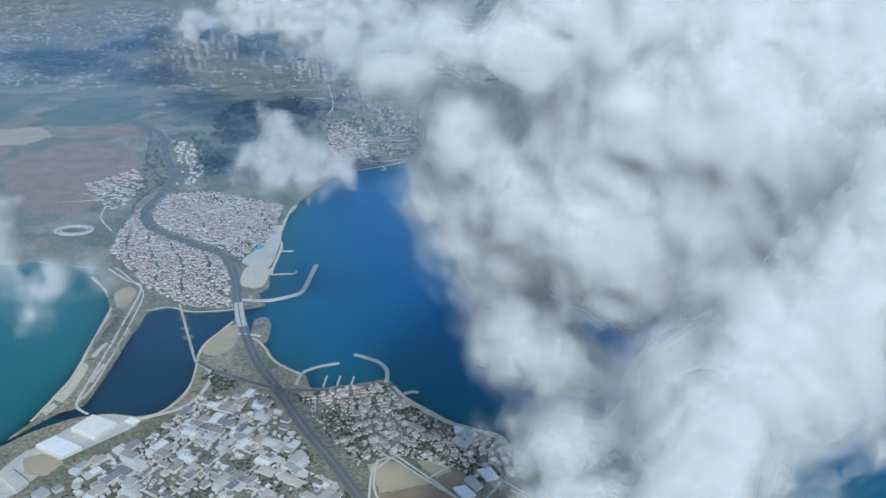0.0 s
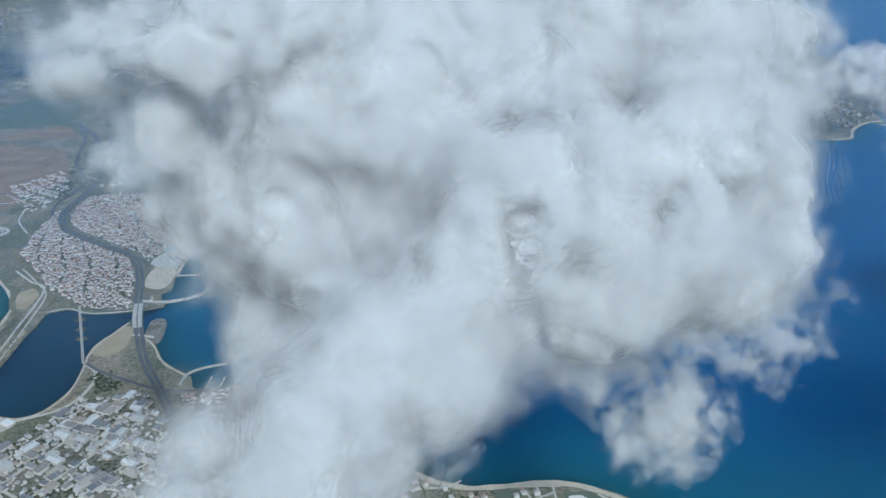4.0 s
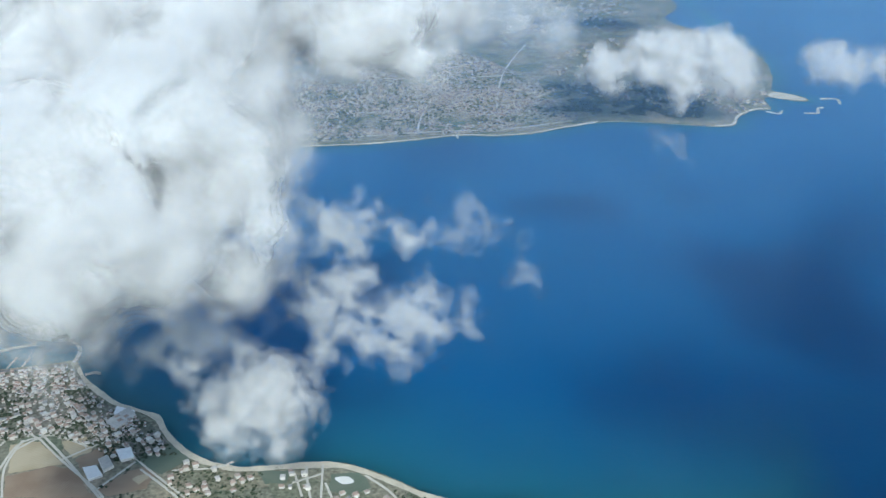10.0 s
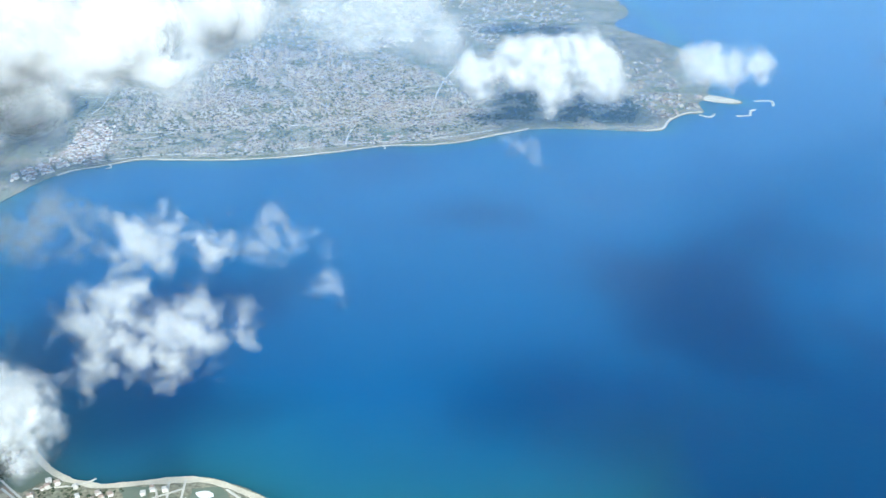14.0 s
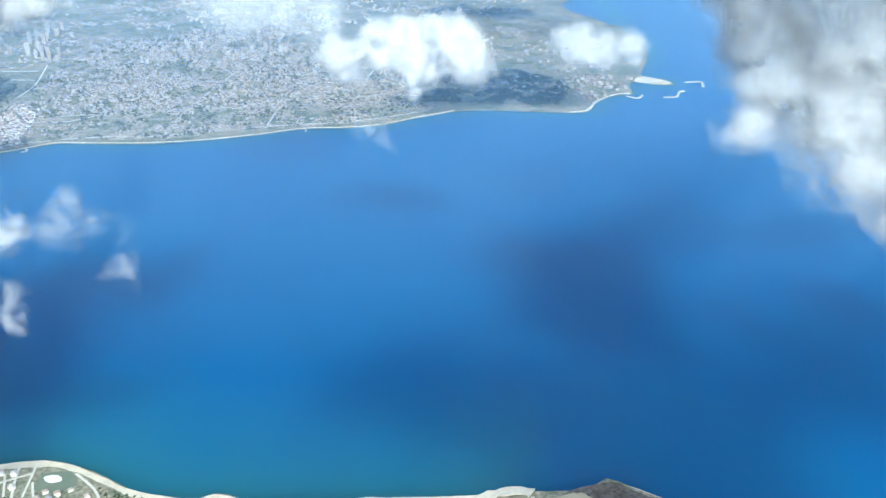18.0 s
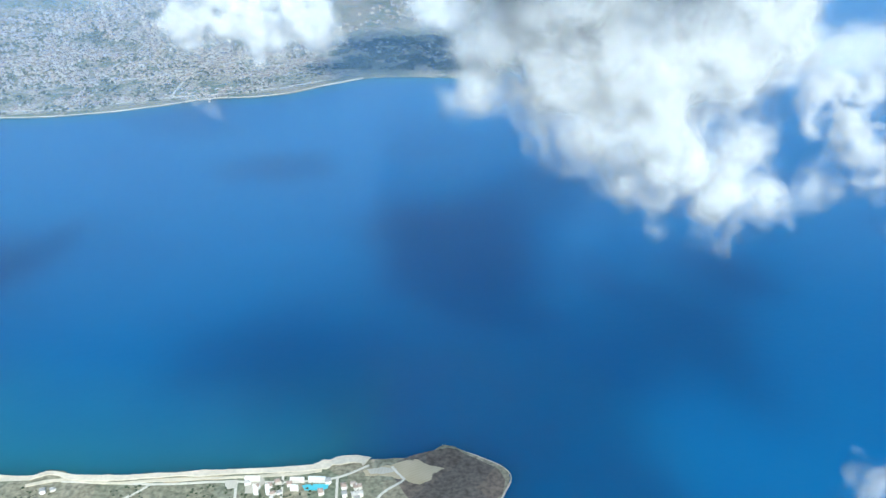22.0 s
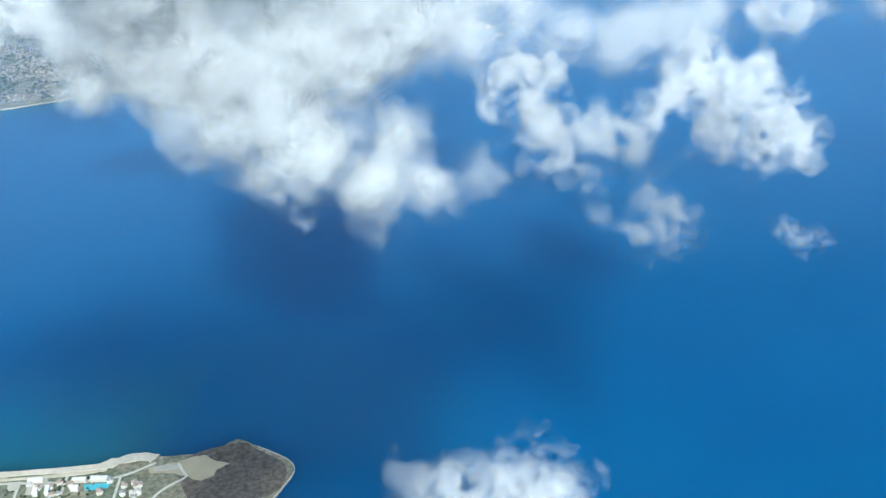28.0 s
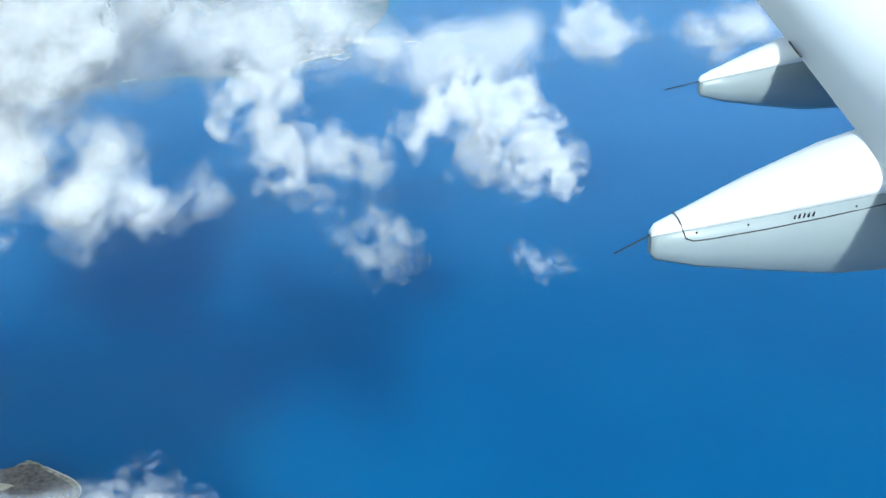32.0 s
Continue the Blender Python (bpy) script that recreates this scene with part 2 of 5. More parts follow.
def near_line(line, x, y):
    """The distance of the points (arrays) from a line."""
    x, y = np.asarray(x, float), np.asarray(y, float)
    best = np.full(x.shape, 1e9)
    for (x1, y1), (x2, y2) in zip(line[:-1], line[1:]):
        dx, dy = x2 - x1, y2 - y1
        s = np.clip(((x - x1) * dx + (y - y1) * dy) / (dx * dx + dy * dy + 1e-9), 0, 1)
        best = np.minimum(best, np.hypot(x - x1 - s * dx, y - y1 - s * dy))
    return best


def land(name, outline, top, material, label, base=-4.0):
    """A piece of land: its flat top and a bank down into the water."""
    from mathutils.geometry import tessellate_polygon
    n = len(outline)
    verts = [(x, y, top) for x, y in outline] + [(x, y, base) for x, y in outline]
    faces = [tuple(f) for f in tessellate_polygon([[Vector((x, y, 0)) for x, y in outline]])]
    faces += [(i, (i + 1) % n, n + (i + 1) % n, n + i) for i in range(n)]
    me = flat_mesh(name, verts, faces)
    bm = bmesh.new()
    bm.from_mesh(me)
    bmesh.ops.recalc_face_normals(bm, faces=bm.faces)
    bm.to_mesh(me)
    bm.free()
    return tagged(mesh_part(name, me, material), label, "ground", kind="structure")


# ---- the coast, as a plan in metres ----
NEAR_COAST = smooth([(-800, 700), (-560, 830), (-516, 875), (-492, 903), (-461, 926), (-443, 934), (-411, 940), (-375, 935), (-352, 950), (-336, 994), (-339, 1048), (-344, 1074),
                     (-343, 1107), (-331, 1139), (-318, 1172), (-312, 1188), (-299, 1184), (-292, 1140), (-262, 1112), (-234, 1063), (-192, 1028), (-179, 997), (-145, 1003), (-110, 1011),
                     (-86, 1019), (-76, 1004), (-58, 976), (-29, 946), (-2, 924), (31, 909), (55, 896), (71, 868), (101, 833), (129, 814)], 8, False, 1.2)
EAST_COAST = smooth([(129, 814), (162, 803), (197, 805), (221, 809), (245, 813), (270, 812), (300, 802), (335, 782), (368, 761), (402, 748), (438, 745), (452, 753), (467, 750), (478, 743),
                     (521, 739), (549, 739), (600, 739), (690, 737), (730, 738), (743, 746), (763, 748), (774, 741), (809, 741), (832, 743), (853, 758), (872, 745), (889, 733), (908, 718),
                     (914, 703), (905, 682), (893, 660), (870, 600), (850, 500), (820, 330)], 8, False, 1.2)
FAR_COAST = smooth([(-2600, 1380), (-1600, 1330), (-1000, 1345), (-736, 1362), (-685, 1372), (-646, 1365), (-594, 1351), (-569, 1319), (-530, 1270), (-505, 1214), (-447, 1202), (-419, 1213),
                    (-390, 1199), (-357, 1198), (-317, 1206), (-293, 1214), (-279, 1220), (-287, 1240), (-296, 1261), (-284, 1275), (-288, 1320), (-288, 1429), (-299, 1476), (-301, 1567),
                    (-294, 1622), (-269, 1713), (-244, 1778), (-214, 1812), (-180, 1824), (-142, 1847), (-92, 1872), (-30, 1866), (90, 1857), (207, 1868)], 10, False, 1.5)
FAR_COAST += smooth([(207, 1868), (323, 1898), (418, 1930), (516, 1931), (590, 1950), (667, 1994), (744, 2031), (811, 2035), (898, 2020), (996, 2001), (1043, 2010), (1073, 2074), (1123, 2126),
                     (1166, 2137), (1172, 2185), (1187, 2240), (1247, 2207), (1283, 2212), (1272, 2249), (1223, 2295), (1243, 2366), (1271, 2452), (1303, 2645), (1277, 2833), (1222, 2978),
                     (1150, 3200), (1250, 3500), (1180, 4300)], 12, False, 2.0)[1:]
DIKE = smooth([(-516, 888), (-501, 926), (-495, 962), (-493, 994), (-489, 1041), (-496, 1122), (-503, 1214), (-530, 1270), (-500, 1300), (-440, 1240), (-445, 1200), (-449, 1188), (-445, 1163), (-449, 1122), (-448, 1062),
               (-449, 1000), (-454, 957), (-474, 944), (-496, 915)], 8, True, 0.8)
ISLET = smooth([(-286, 1175), (-272, 1184), (-261, 1168), (-256, 1123), (-265, 1104), (-280, 1123)], 6, True, 0.6)
near_outline = NEAR_COAST + EAST_COAST[1:] + [(820, -6000), (-9000, -6000), (-9000, 400), (-1300, 600)]
far_outline = FAR_COAST + [(1180, 4700), (-3200, 4700), (-3200, 1380)]
land("ground_near", near_outline, 1.2, LAND, "dry coastal land with scrub, fields and tracks")
land("ground_far", far_outline, 1.2, LAND, "wide coastal plain and low hills under haze")
land("ground_dike", DIKE, 0.9, DIKE_EARTH, "long low dike of earth and sand between lake and lagoon")
land("ground_islet", ISLET, 0.8, TOWN_GROUND, "small paved islet beside the highway bridge")


def water_sheet():
    """One sheet of sea to the horizon, finer near the shores, with its depth noted."""
    xs = np.concatenate([np.linspace(-30000, -2700, 12), np.arange(-2600, 2000, 16.0), np.linspace(2050, 30000, 14)])
    ys = np.concatenate([np.linspace(-30000, 250, 12), np.arange(300, 2700, 16.0), np.linspace(2750, 30000, 16)])
    X, Y = np.meshgrid(xs, ys)
    reach = np.minimum(np.minimum(near_line(NEAR_COAST[::2], X, Y), near_line(EAST_COAST[::2], X, Y)), near_line(FAR_COAST[::2], X, Y))
    far_side = 1 - np.clip((Y - 1250) / 500, 0, 1)
    depth = np.clip(reach / (60 + 150 * far_side), 0, 1) ** 0.55
    depth = np.where((X > 700) & (Y < 1500), np.maximum(depth, np.clip((X - 700) / 120, 0, 0.92)), depth)
    lake = (X < -440) & (Y > 850) & (Y < 1420) & (X < -495 + 0.02 * (Y - 1000))
    depth[lake] = np.clip((X[lake] + 1500) / -900, 0, 0.3)
    lagoon = (X > -460) & (X < -270) & (Y > 930) & (Y < 1215)
    depth[lagoon] = 0.75
    nx, ny = len(xs), len(ys)
    index = np.arange(nx * ny).reshape(ny, nx)
    quads = np.stack([index[:-1, :-1], index[:-1, 1:], index[1:, 1:], index[1:, :-1]], -1).reshape(-1, 4)
    me = bpy.data.meshes.new("sea")
    me.from_pydata(np.stack([X.ravel(), Y.ravel(), np.zeros(X.size)], -1).tolist(), [], quads.tolist())
    me.attributes.new("depth", "FLOAT", "POINT").data.foreach_set("value", depth.ravel().astype(np.float32))
    tagged(mesh_part("sea", me, SEA), "deep blue sea, turquoise over the shallows", "sea", kind="structure")


water_sheet()


def still_water(name, outline, material, label):
    me = flat_mesh(name, [(x, y, 0.03) for x, y in outline], [tuple(range(len(outline)))])
    tagged(mesh_part(name, me, material), label, "water", kind="structure")


still_water("lagoon", [(-478, 930), (-400, 925), (-350, 935), (-325, 990), (-330, 1110), (-305, 1180), (-275, 1225), (-300, 1235), (-460, 1225), (-470, 1100), (-470, 960)], LAGOON, "still grey-blue lagoon water behind the dike")
still_water("lake", [(-2600, 560), (-1300, 590), (-800, 690), (-520, 880), (-500, 960), (-495, 1100), (-510, 1220), (-545, 1290), (-590, 1370), (-740, 1385), (-2600, 1400)], LAKE, "milky green-turquoise lake water")


# ---- fields, beaches, roads ----
def edged(points, step, rough):
    """A closed line with straight sides and slightly wandering edges."""
    out = []
    for i in range(len(points)):
        a, b = Vector(points[i]), Vector(points[(i + 1) % len(points)])
        count = max(1, int((b - a).length / step))
        for j in range(count):
            q = a.lerp(b, j / count)
            wob = noise.noise_vector((q.x * 0.05, q.y * 0.05, 1.7)) + 0.5 * noise.noise_vector((q.x * 0.2, q.y * 0.2, 4.4))
            out.append((q.x + wob.x * rough, q.y + wob.y * rough))
    return out


def slab(name, outline, top, material, label, category, kind="structure", thick=0.35, rough=0.6, step=8, sharp=False):
    """A thin layer that lies on the land."""
    ob = land(name, edged(outline, step, rough) if sharp else smooth(outline, step, True, rough), top, material, label, top - thick)
    ob["category"], ob["kind"] = category, kind
    return ob


def soil(name, a, b, furrow, turn):
    """Ploughed or sown soil with furrows and damp patches."""
    m, nodes, links, bsdf = shader(name)
    place = nodes.new("ShaderNodeNewGeometry").outputs["Position"]
    rows = node(nodes, "TexWave", Scale=furrow, Distortion=3.0, Detail=3.0)
    turned = nodes.new("ShaderNodeMapping")
    turned.inputs["Rotation"].default_value = (0, 0, turn)
    links.new(place, turned.inputs["Vector"])
    links.new(turned.outputs[0], rows.inputs["Vector"])
    broad = node(nodes, "TexNoise", Scale=0.03, Detail=6.0)
    links.new(place, broad.inputs["Vector"])
    out = mixed(nodes, links, ramp(nodes, links, broad.outputs[0], ((0.35, (0, 0, 0)), (0.65, (1, 1, 1)))), a, b)
    out = mixed(nodes, links, 0.14, out, ramp(nodes, links, rows.outputs[0], ((0.2, [c * 0.75 for c in a]), (0.8, [c * 1.1 for c in b]))))
    links.new(out, bsdf.inputs["Base Color"])
    bsdf.inputs["Roughness"].default_value = 0.95
    return m


PLOUGHED = soil("ploughed_soil", (0.27, 0.19, 0.13), (0.36, 0.27, 0.19), 0.12, 0.4)
STUBBLE = soil("stubble", (0.42, 0.34, 0.22), (0.5, 0.42, 0.29), 0.1, 1.1)
PALE = soil("pale_dust", (0.46, 0.42, 0.34), (0.56, 0.51, 0.43), 0.1, 0.2)
GREEN = soil("green_crop", (0.13, 0.17, 0.12), (0.18, 0.2, 0.15), 0.1, 0.8)
SCRUB = land_material("dry_scrub", [(0.2, 0.19, 0.15), (0.15, 0.16, 0.12), (0.26, 0.23, 0.18)], 0.06)
SHADED_SOIL = land_material("shaded_headland_soil", [(0.13, 0.105, 0.095), (0.18, 0.145, 0.12), (0.12, 0.1, 0.09), (0.15, 0.13, 0.12)], 0.02)
CLIFF = plain("pale_limestone", (0.62, 0.55, 0.44), 0.95, 0.22, 0.25, bump=0.6)
CONCRETE_ROAD = plain("pale_concrete_road", (0.46, 0.43, 0.38), 0.9, 0.12, 0.3)
PATH = plain("dust_track", (0.6, 0.56, 0.48), 0.95, 0.15, 0.4)

for number, (outline, material, label) in enumerate((
        ([(-956, 1867), (-921, 1943), (-867, 2020), (-703, 1960), (-634, 1795), (-682, 1682), (-693, 1567), (-815, 1608)], PLOUGHED, "broad reddish-brown ploughed field"),
        ([(-903, 2044), (-870, 2112), (-778, 2158), (-716, 2065), (-839, 2044)], PLOUGHED, "brown ploughed field on the slope"),
        ([(-1072, 2113), (-987, 2135), (-924, 2056), (-963, 1993), (-1034, 1983)], STUBBLE, "pale stubble field beyond the lake"),
        ([(-1040, 2232), (-972, 2391), (-831, 2419), (-777, 2256), (-785, 2174), (-929, 2129)], GREEN, "dark green sown field on a hillside"),
        ([(-1060, 1960), (-975, 1985), (-975, 1880), (-840, 1600), (-1100, 1560)], PLOUGHED, "long brown field above the lake"),
        ([(-1300, 2300), (-1100, 2330), (-1085, 2150), (-1200, 2020), (-1400, 2060)], GREEN, "green field beyond the brown ones"),
        ([(-97, 843), (-65, 848), (-26, 810), (-44, 803), (-76, 793)], STUBBLE, "bare tan field edged by tracks"),
        ([(-77, 787), (-36, 805), (-13, 798), (27, 755), (-70, 755)], PLOUGHED, "brown field between two farm roads"),
        ([(-16, 816), (10, 843), (33, 833), (15, 812), (-6, 802)], PLOUGHED, "small brown field behind the houses"),
        ([(31, 778), (62, 808), (78, 793), (76, 768), (36, 755), (24, 767)], PLOUGHED, "brown field beside the houses"),
        ([(55, 783), (66, 793), (74, 787), (66, 773)], STUBBLE, "dry tan patch of a field"),
        ([(56, 828), (83, 840), (110, 819), (84, 792), (52, 812)], GREEN, "grey-green field behind the beach"),
        ([(185, 797), (219, 800), (219, 778), (196, 775)], GREEN, "grey-green field behind the bay"),
        ([(264, 793), (293, 795), (308, 773), (290, 758), (263, 768)], GREEN, "green plot above the bay"),
        ([(-40, 848), (-16, 858), (-2, 832), (-20, 818)], STUBBLE, "small sandy lot"),
        ([(-268, 905), (-240, 915), (-228, 893), (-255, 880)], SCRUB, "fallow lot inside the industrial quarter"),
        ([(-325, 938), (-290, 950), (-282, 925), (-312, 910)], SCRUB, "overgrown lot beside the shore road"),
        ([(-482, 849), (-467, 860), (-431, 845), (-445, 820), (-472, 824)], STUBBLE, "pale yellow sand yard beside the warehouses"),
        ([(770, 724), (790, 731), (806, 734), (826, 736), (836, 726), (850, 721), (838, 714), (834, 704), (822, 699), (812, 707), (800, 712), (786, 716), (771, 716)], STUBBLE, "sandy bare ground on the headland"),
        ([(774, 726), (786, 729), (800, 726), (797, 719), (776, 719)], PALE, "pale bare plot on the headland"),
        ([(304, 1977), (364, 2014), (439, 2030), (429, 1969)], GREEN, "dark wooded park beside the coast"),
        ([(941, 2903), (1146, 3056), (1220, 2798), (1215, 2583), (1065, 2468), (1052, 2738)], SCRUB, "dry fields behind the headland"),
        ([(634, 722), (645, 721), (647, 710), (633, 711)], PALE, "small bare building plot"), ([(655, 727), (668, 727), (672, 716), (666, 700), (655, 701)], PALE, "pale car park beside the resort"), ([(560, 730), (630, 729), (632, 725), (556, 724)], STUBBLE, "tan strip along the bluff"))):
    slab("field", outline, 1.44 + 0.012 * number, material, label, "field", "", rough=3.2 if outline[0][1] < 1200 else 9.0, step=3 if outline[0][1] < 1200 else 12, sharp=True)

# the cloud shade on this headland is put into a darker soil colour
slab("ground_headland", [(803, 735), (855, 752), (872, 741), (904, 715), (908, 700), (895, 672), (831, 665), (805, 700)], 1.32, SHADED_SOIL, "headland with cloud shade in its dark soil colour", "ground")
slab("ground_sandhead", [(1195, 2240), (1222, 2285), (1268, 2246), (1279, 2214), (1247, 2212)], 1.6, SAND, "sandy spit of made ground", "ground")
slab("ground_waterfront", [(-335, 1362), (-298, 1352), (-296, 1452), (-307, 1527), (-320, 1527), (-321, 1452), (-345, 1383)], 1.45, CONCRETE, "pale paved seaside park", "ground")
slab("ground_quay", [(-330, 1290), (-296, 1282), (-296, 1345), (-332, 1355)], 1.5, SAND, "bare pale quay ground", "ground")
slab("ground_dike_sand", [(-493, 970), (-489, 1000), (-487, 1058), (-479, 1048), (-477, 994), (-482, 964)], 1.2, SAND, "sandy hollow on the dike", "ground")
slab("ground_dike_yard", [(-515, 1262), (-500, 1282), (-482, 1260), (-484, 1215), (-497, 1215)], 1.5, STUBBLE, "pale yard at the head of the dike", "ground")
slab("ground_park", [(-340, 1085), (-334, 1125), (-318, 1160), (-303, 1150), (-300, 1100), (-315, 1078)], 1.4, STUBBLE, "pale open ground at the bridge head", "ground")


def beach(name, points, width, label, material=SAND, z=1.42):
    line = smooth(points, 5, False, 0.5)
    v, f = ribbon(line, width, z, 1.3, lambda s: 0.75 + 0.45 * noise.noise((s * 9, width, 0.3)) + 0.2 * noise.noise((s * 40, width, 0.3)))
    tagged(mesh_part(name, flat_mesh(name, v, f), material), label, "beach", kind="structure")


beach("beach_town", [(-76, 1001), (-58, 973), (-29, 943), (-2, 921), (31, 906), (53, 893), (69, 866), (99, 831), (127, 812)], 9, "narrow pale sand beach below the houses")
beach("beach_bay", [(127, 812), (162, 801), (197, 803), (221, 806), (245, 808), (270, 807), (298, 797), (333, 777), (366, 757), (402, 745), (436, 742)], 11, "long curved sandy beach")
beach("bluff_top", [(436, 740), (452, 747), (467, 744), (478, 739), (521, 734), (549, 734), (600, 734), (690, 732), (728, 734)], 9, "pale eroded limestone bluff above the sea", CLIFF, 2.6)
beach("bluff_head", [(722, 733), (743, 740), (762, 742), (773, 737)], 15, "white limestone quarry face on the headland", CLIFF, 3.0)
beach("rocks_headland", [(850, 757), (858, 754), (874, 744), (891, 733), (909, 718), (915, 703), (906, 682), (896, 664)], 1.6, "thin line of pale rocks and surf below the headland", CLIFF, 1.0)
beach("bluff_ledge", [(436, 730), (470, 736), (521, 727), (560, 727), (600, 726), (690, 725), (728, 728)], 5, "tan eroded ledge behind the bluff", SAND, 2.0)
beach("beach_city", [(-236, 1786), (-212, 1815), (-180, 1828), (-142, 1850), (-92, 1876), (-30, 1870), (90, 1861), (207, 1872), (323, 1902), (418, 1934), (516, 1935), (590, 1954), (667, 1998), (742, 2036)], 7, "pale sand and stone shore of the city")
beach("beach_cape", [(996, 2006), (1040, 2016), (1070, 2078), (1121, 2131), (1163, 2141)], 8, "pale shore below the fishing harbour")
beach("beach_seaside", [(-291, 1330), (-290, 1429), (-301, 1476), (-303, 1567), (-296, 1622)], 7, "pale town beach")
beach("shore_lake", [(-503, 924), (-493, 994), (-491, 1041), (-498, 1122), (-505, 1214), (-532, 1268), (-571, 1317)], 6, "pale stony edge of the lake", SAND, 1.1)
beach("shore_causeway", [(-440, 931), (-411, 936), (-375, 932), (-348, 950), (-334, 994), (-337, 1048), (-341, 1074), (-340, 1107), (-328, 1139), (-316, 1170)], 4, "pale stony edge of the causeway", SAND, 1.46)
beach("shore_channel", [(-300, 1180), (-294, 1140), (-264, 1109), (-236, 1061), (-195, 1027)], 4, "pale stony edge of the causeway", SAND, 1.46)
beach("shore_old_town", [(-447, 1204), (-419, 1215), (-390, 1202), (-357, 1201), (-317, 1209)], 4, "pale promenade along the lagoon", CONCRETE, 1.5)
beach("shore_lagoon", [(-447, 1198), (-447, 1163), (-450, 1122), (-450, 1062), (-451, 1000), (-455, 959)], 4, "muddy edge of the lagoon", SCRUB, 1.1)


def road(name, points, width, label, material=ASPHALT, z=1.62, kind="structure", thick=0.5):
    v, f = ribbon(smooth(points, 6), width, z, thick)
    return tagged(mesh_part(name, flat_mesh(name, v, f), material), label, "road", kind=kind)


def offset(points, by):
    out = []
    for i, p in enumerate(points):
        a, b = Vector(points[max(i - 1, 0)]), Vector(points[min(i + 1, len(points) - 1)])
        way = (b - a).normalized()
        out.append((p[0] - way.y * by, p[1] + way.x * by))
    return out


HIGHWAY = [(-772, 2181), (-677, 2066), (-615, 1900), (-572, 1795), (-566, 1690), (-570, 1594), (-535, 1514), (-457, 1452), (-381, 1394), (-346, 1320), (-317, 1215), (-292, 1139), (-261, 1063), (-222, 995), (-175, 910), (-134, 846), (-60, 720)]
VERGE = plain("grass_verge", (0.2, 0.22, 0.16), 0.95, 0.3, 0.2)
v, f = ribbon(smooth(HIGHWAY, 8), 14, 1.7, 0.6)
tagged(mesh_part("verge", flat_mesh("verge", v, f), VERGE), "grassy verge along the highway", "verge", kind="structure")
LANES = [smooth(offset(HIGHWAY, s), 8) for s in (3.6, -3.6)]
for lane in LANES:
    road("road_highway", lane, 5.0, "wide grey dual carriageway", ASPHALT, 2.0)
road("road_valley", [(-765, 2181), (-700, 2066), (-655, 1885), (-590, 1762), (-600, 1623), (-560, 1527)], 6, "asphalt road along the valley", ASPHALT, 1.9)
road("road_shore", [(-540, 770), (-492, 815), (-463, 862), (-432, 898), (-374, 928), (-328, 955), (-312, 1000), (-316, 1035), (-338, 1058)], 5, "pale shore road beside the lagoon", PATH)
road("road_causeway", [(-338, 1060), (-315, 1041), (-278, 1021), (-222, 995), (-180, 992), (-144, 995), (-95, 1008)], 5, "grey town road to the harbour", ASPHALT, 1.7)
road("road_dike", [(-553, 1345), (-512, 1305), (-480, 1276), (-471, 1155), (-467, 1062), (-465, 994), (-462, 958), (-452, 946), (-440, 938)], 3.4, "pale service road along the dike", PATH, 1.7)
road("road_dike", [(-545, 1352), (-500, 1300), (-470, 1255), (-461, 1155), (-457, 1062), (-456, 1000), (-462, 965)], 2.4, "pale service road along the dike", PATH, 1.5)
for points in ([(-72, 866), (-24, 816), (31, 755), (80, 700)], [(-86, 833), (-60, 860), (-20, 845), (-10, 838)], [(60, 800), (95, 770), (120, 745)], [(-89, 780), (-88, 840), (-70, 856)], [(236, 805), (240, 780), (250, 740)],
               [(772, 660), (788, 690), (810, 708), (804, 717), (798, 728)], [(775, 732), (742, 716), (698, 714), (631, 720), (564, 722), (470, 734)], [(645, 716), (646, 700), (648, 660)], [(690, 726), (691, 690), (690, 650)], [(744, 716), (744, 680), (740, 640)],
               [(560, 722), (540, 705), (500, 690)], [(300, 790), (330, 760), (350, 720)], [(-349, 2536), (-309, 2332), (-311, 2228)], [(-450, 2480), (-350, 2470)], [(-440, 2400), (-330, 2380)], [(-720, 1690), (-660, 1640), (-640, 1560), (-600, 1500)], [(-740, 1640), (-690, 1650), (-650, 1700)]):
    road("track", points, 2.6, "pale dusty track", PATH, 1.7, "structure")
for points in ([(-106, 840), (-97, 868), (-65, 851)], [(-65, 851), (-30, 816), (18, 773), (35, 755)], [(-68, 755), (-85, 803), (-85, 851)], [(-30, 816), (1, 843), (24, 857)], [(27, 845), (55, 813), (93, 778), (118, 755)], [(23, 765), (51, 813)], [(94, 798), (139, 803), (156, 813)], [(253, 808), (257, 755)], [(224, 778), (254, 793)], [(259, 778), (268, 755)], [(225, 793), (238, 755)]):
    road("track", points, 2.4, "pale dusty lane between fields and houses", PATH, 1.72)
for points in ([(-48, 2273), (-38, 2435), (-27, 2619)], [(-240, 1850), (-60, 1900), (120, 1905), (330, 1950), (520, 1975), (660, 2030)], [(-160, 2060), (60, 2080), (300, 2110), (520, 2160), (640, 2210)], [(-120, 2330), (130, 2330), (400, 2400), (600, 2450)],
               [(120, 1890), (130, 2100), (180, 2400), (220, 2700)], [(330, 1940), (350, 2150), (420, 2500)], [(520, 1975), (520, 2200), (560, 2500), (640, 2800)], [(-280, 1900), (-220, 2010), (-120, 2020), (-60, 2070)]):
    road("road_city", points, 5, "pale city avenue", CONCRETE_ROAD, 1.8)

# ---- bridge, piers and harbour ----
STONE = plain("grey_stone", (0.5, 0.47, 0.41), 0.95, 0.25, 0.5, bump=0.5)


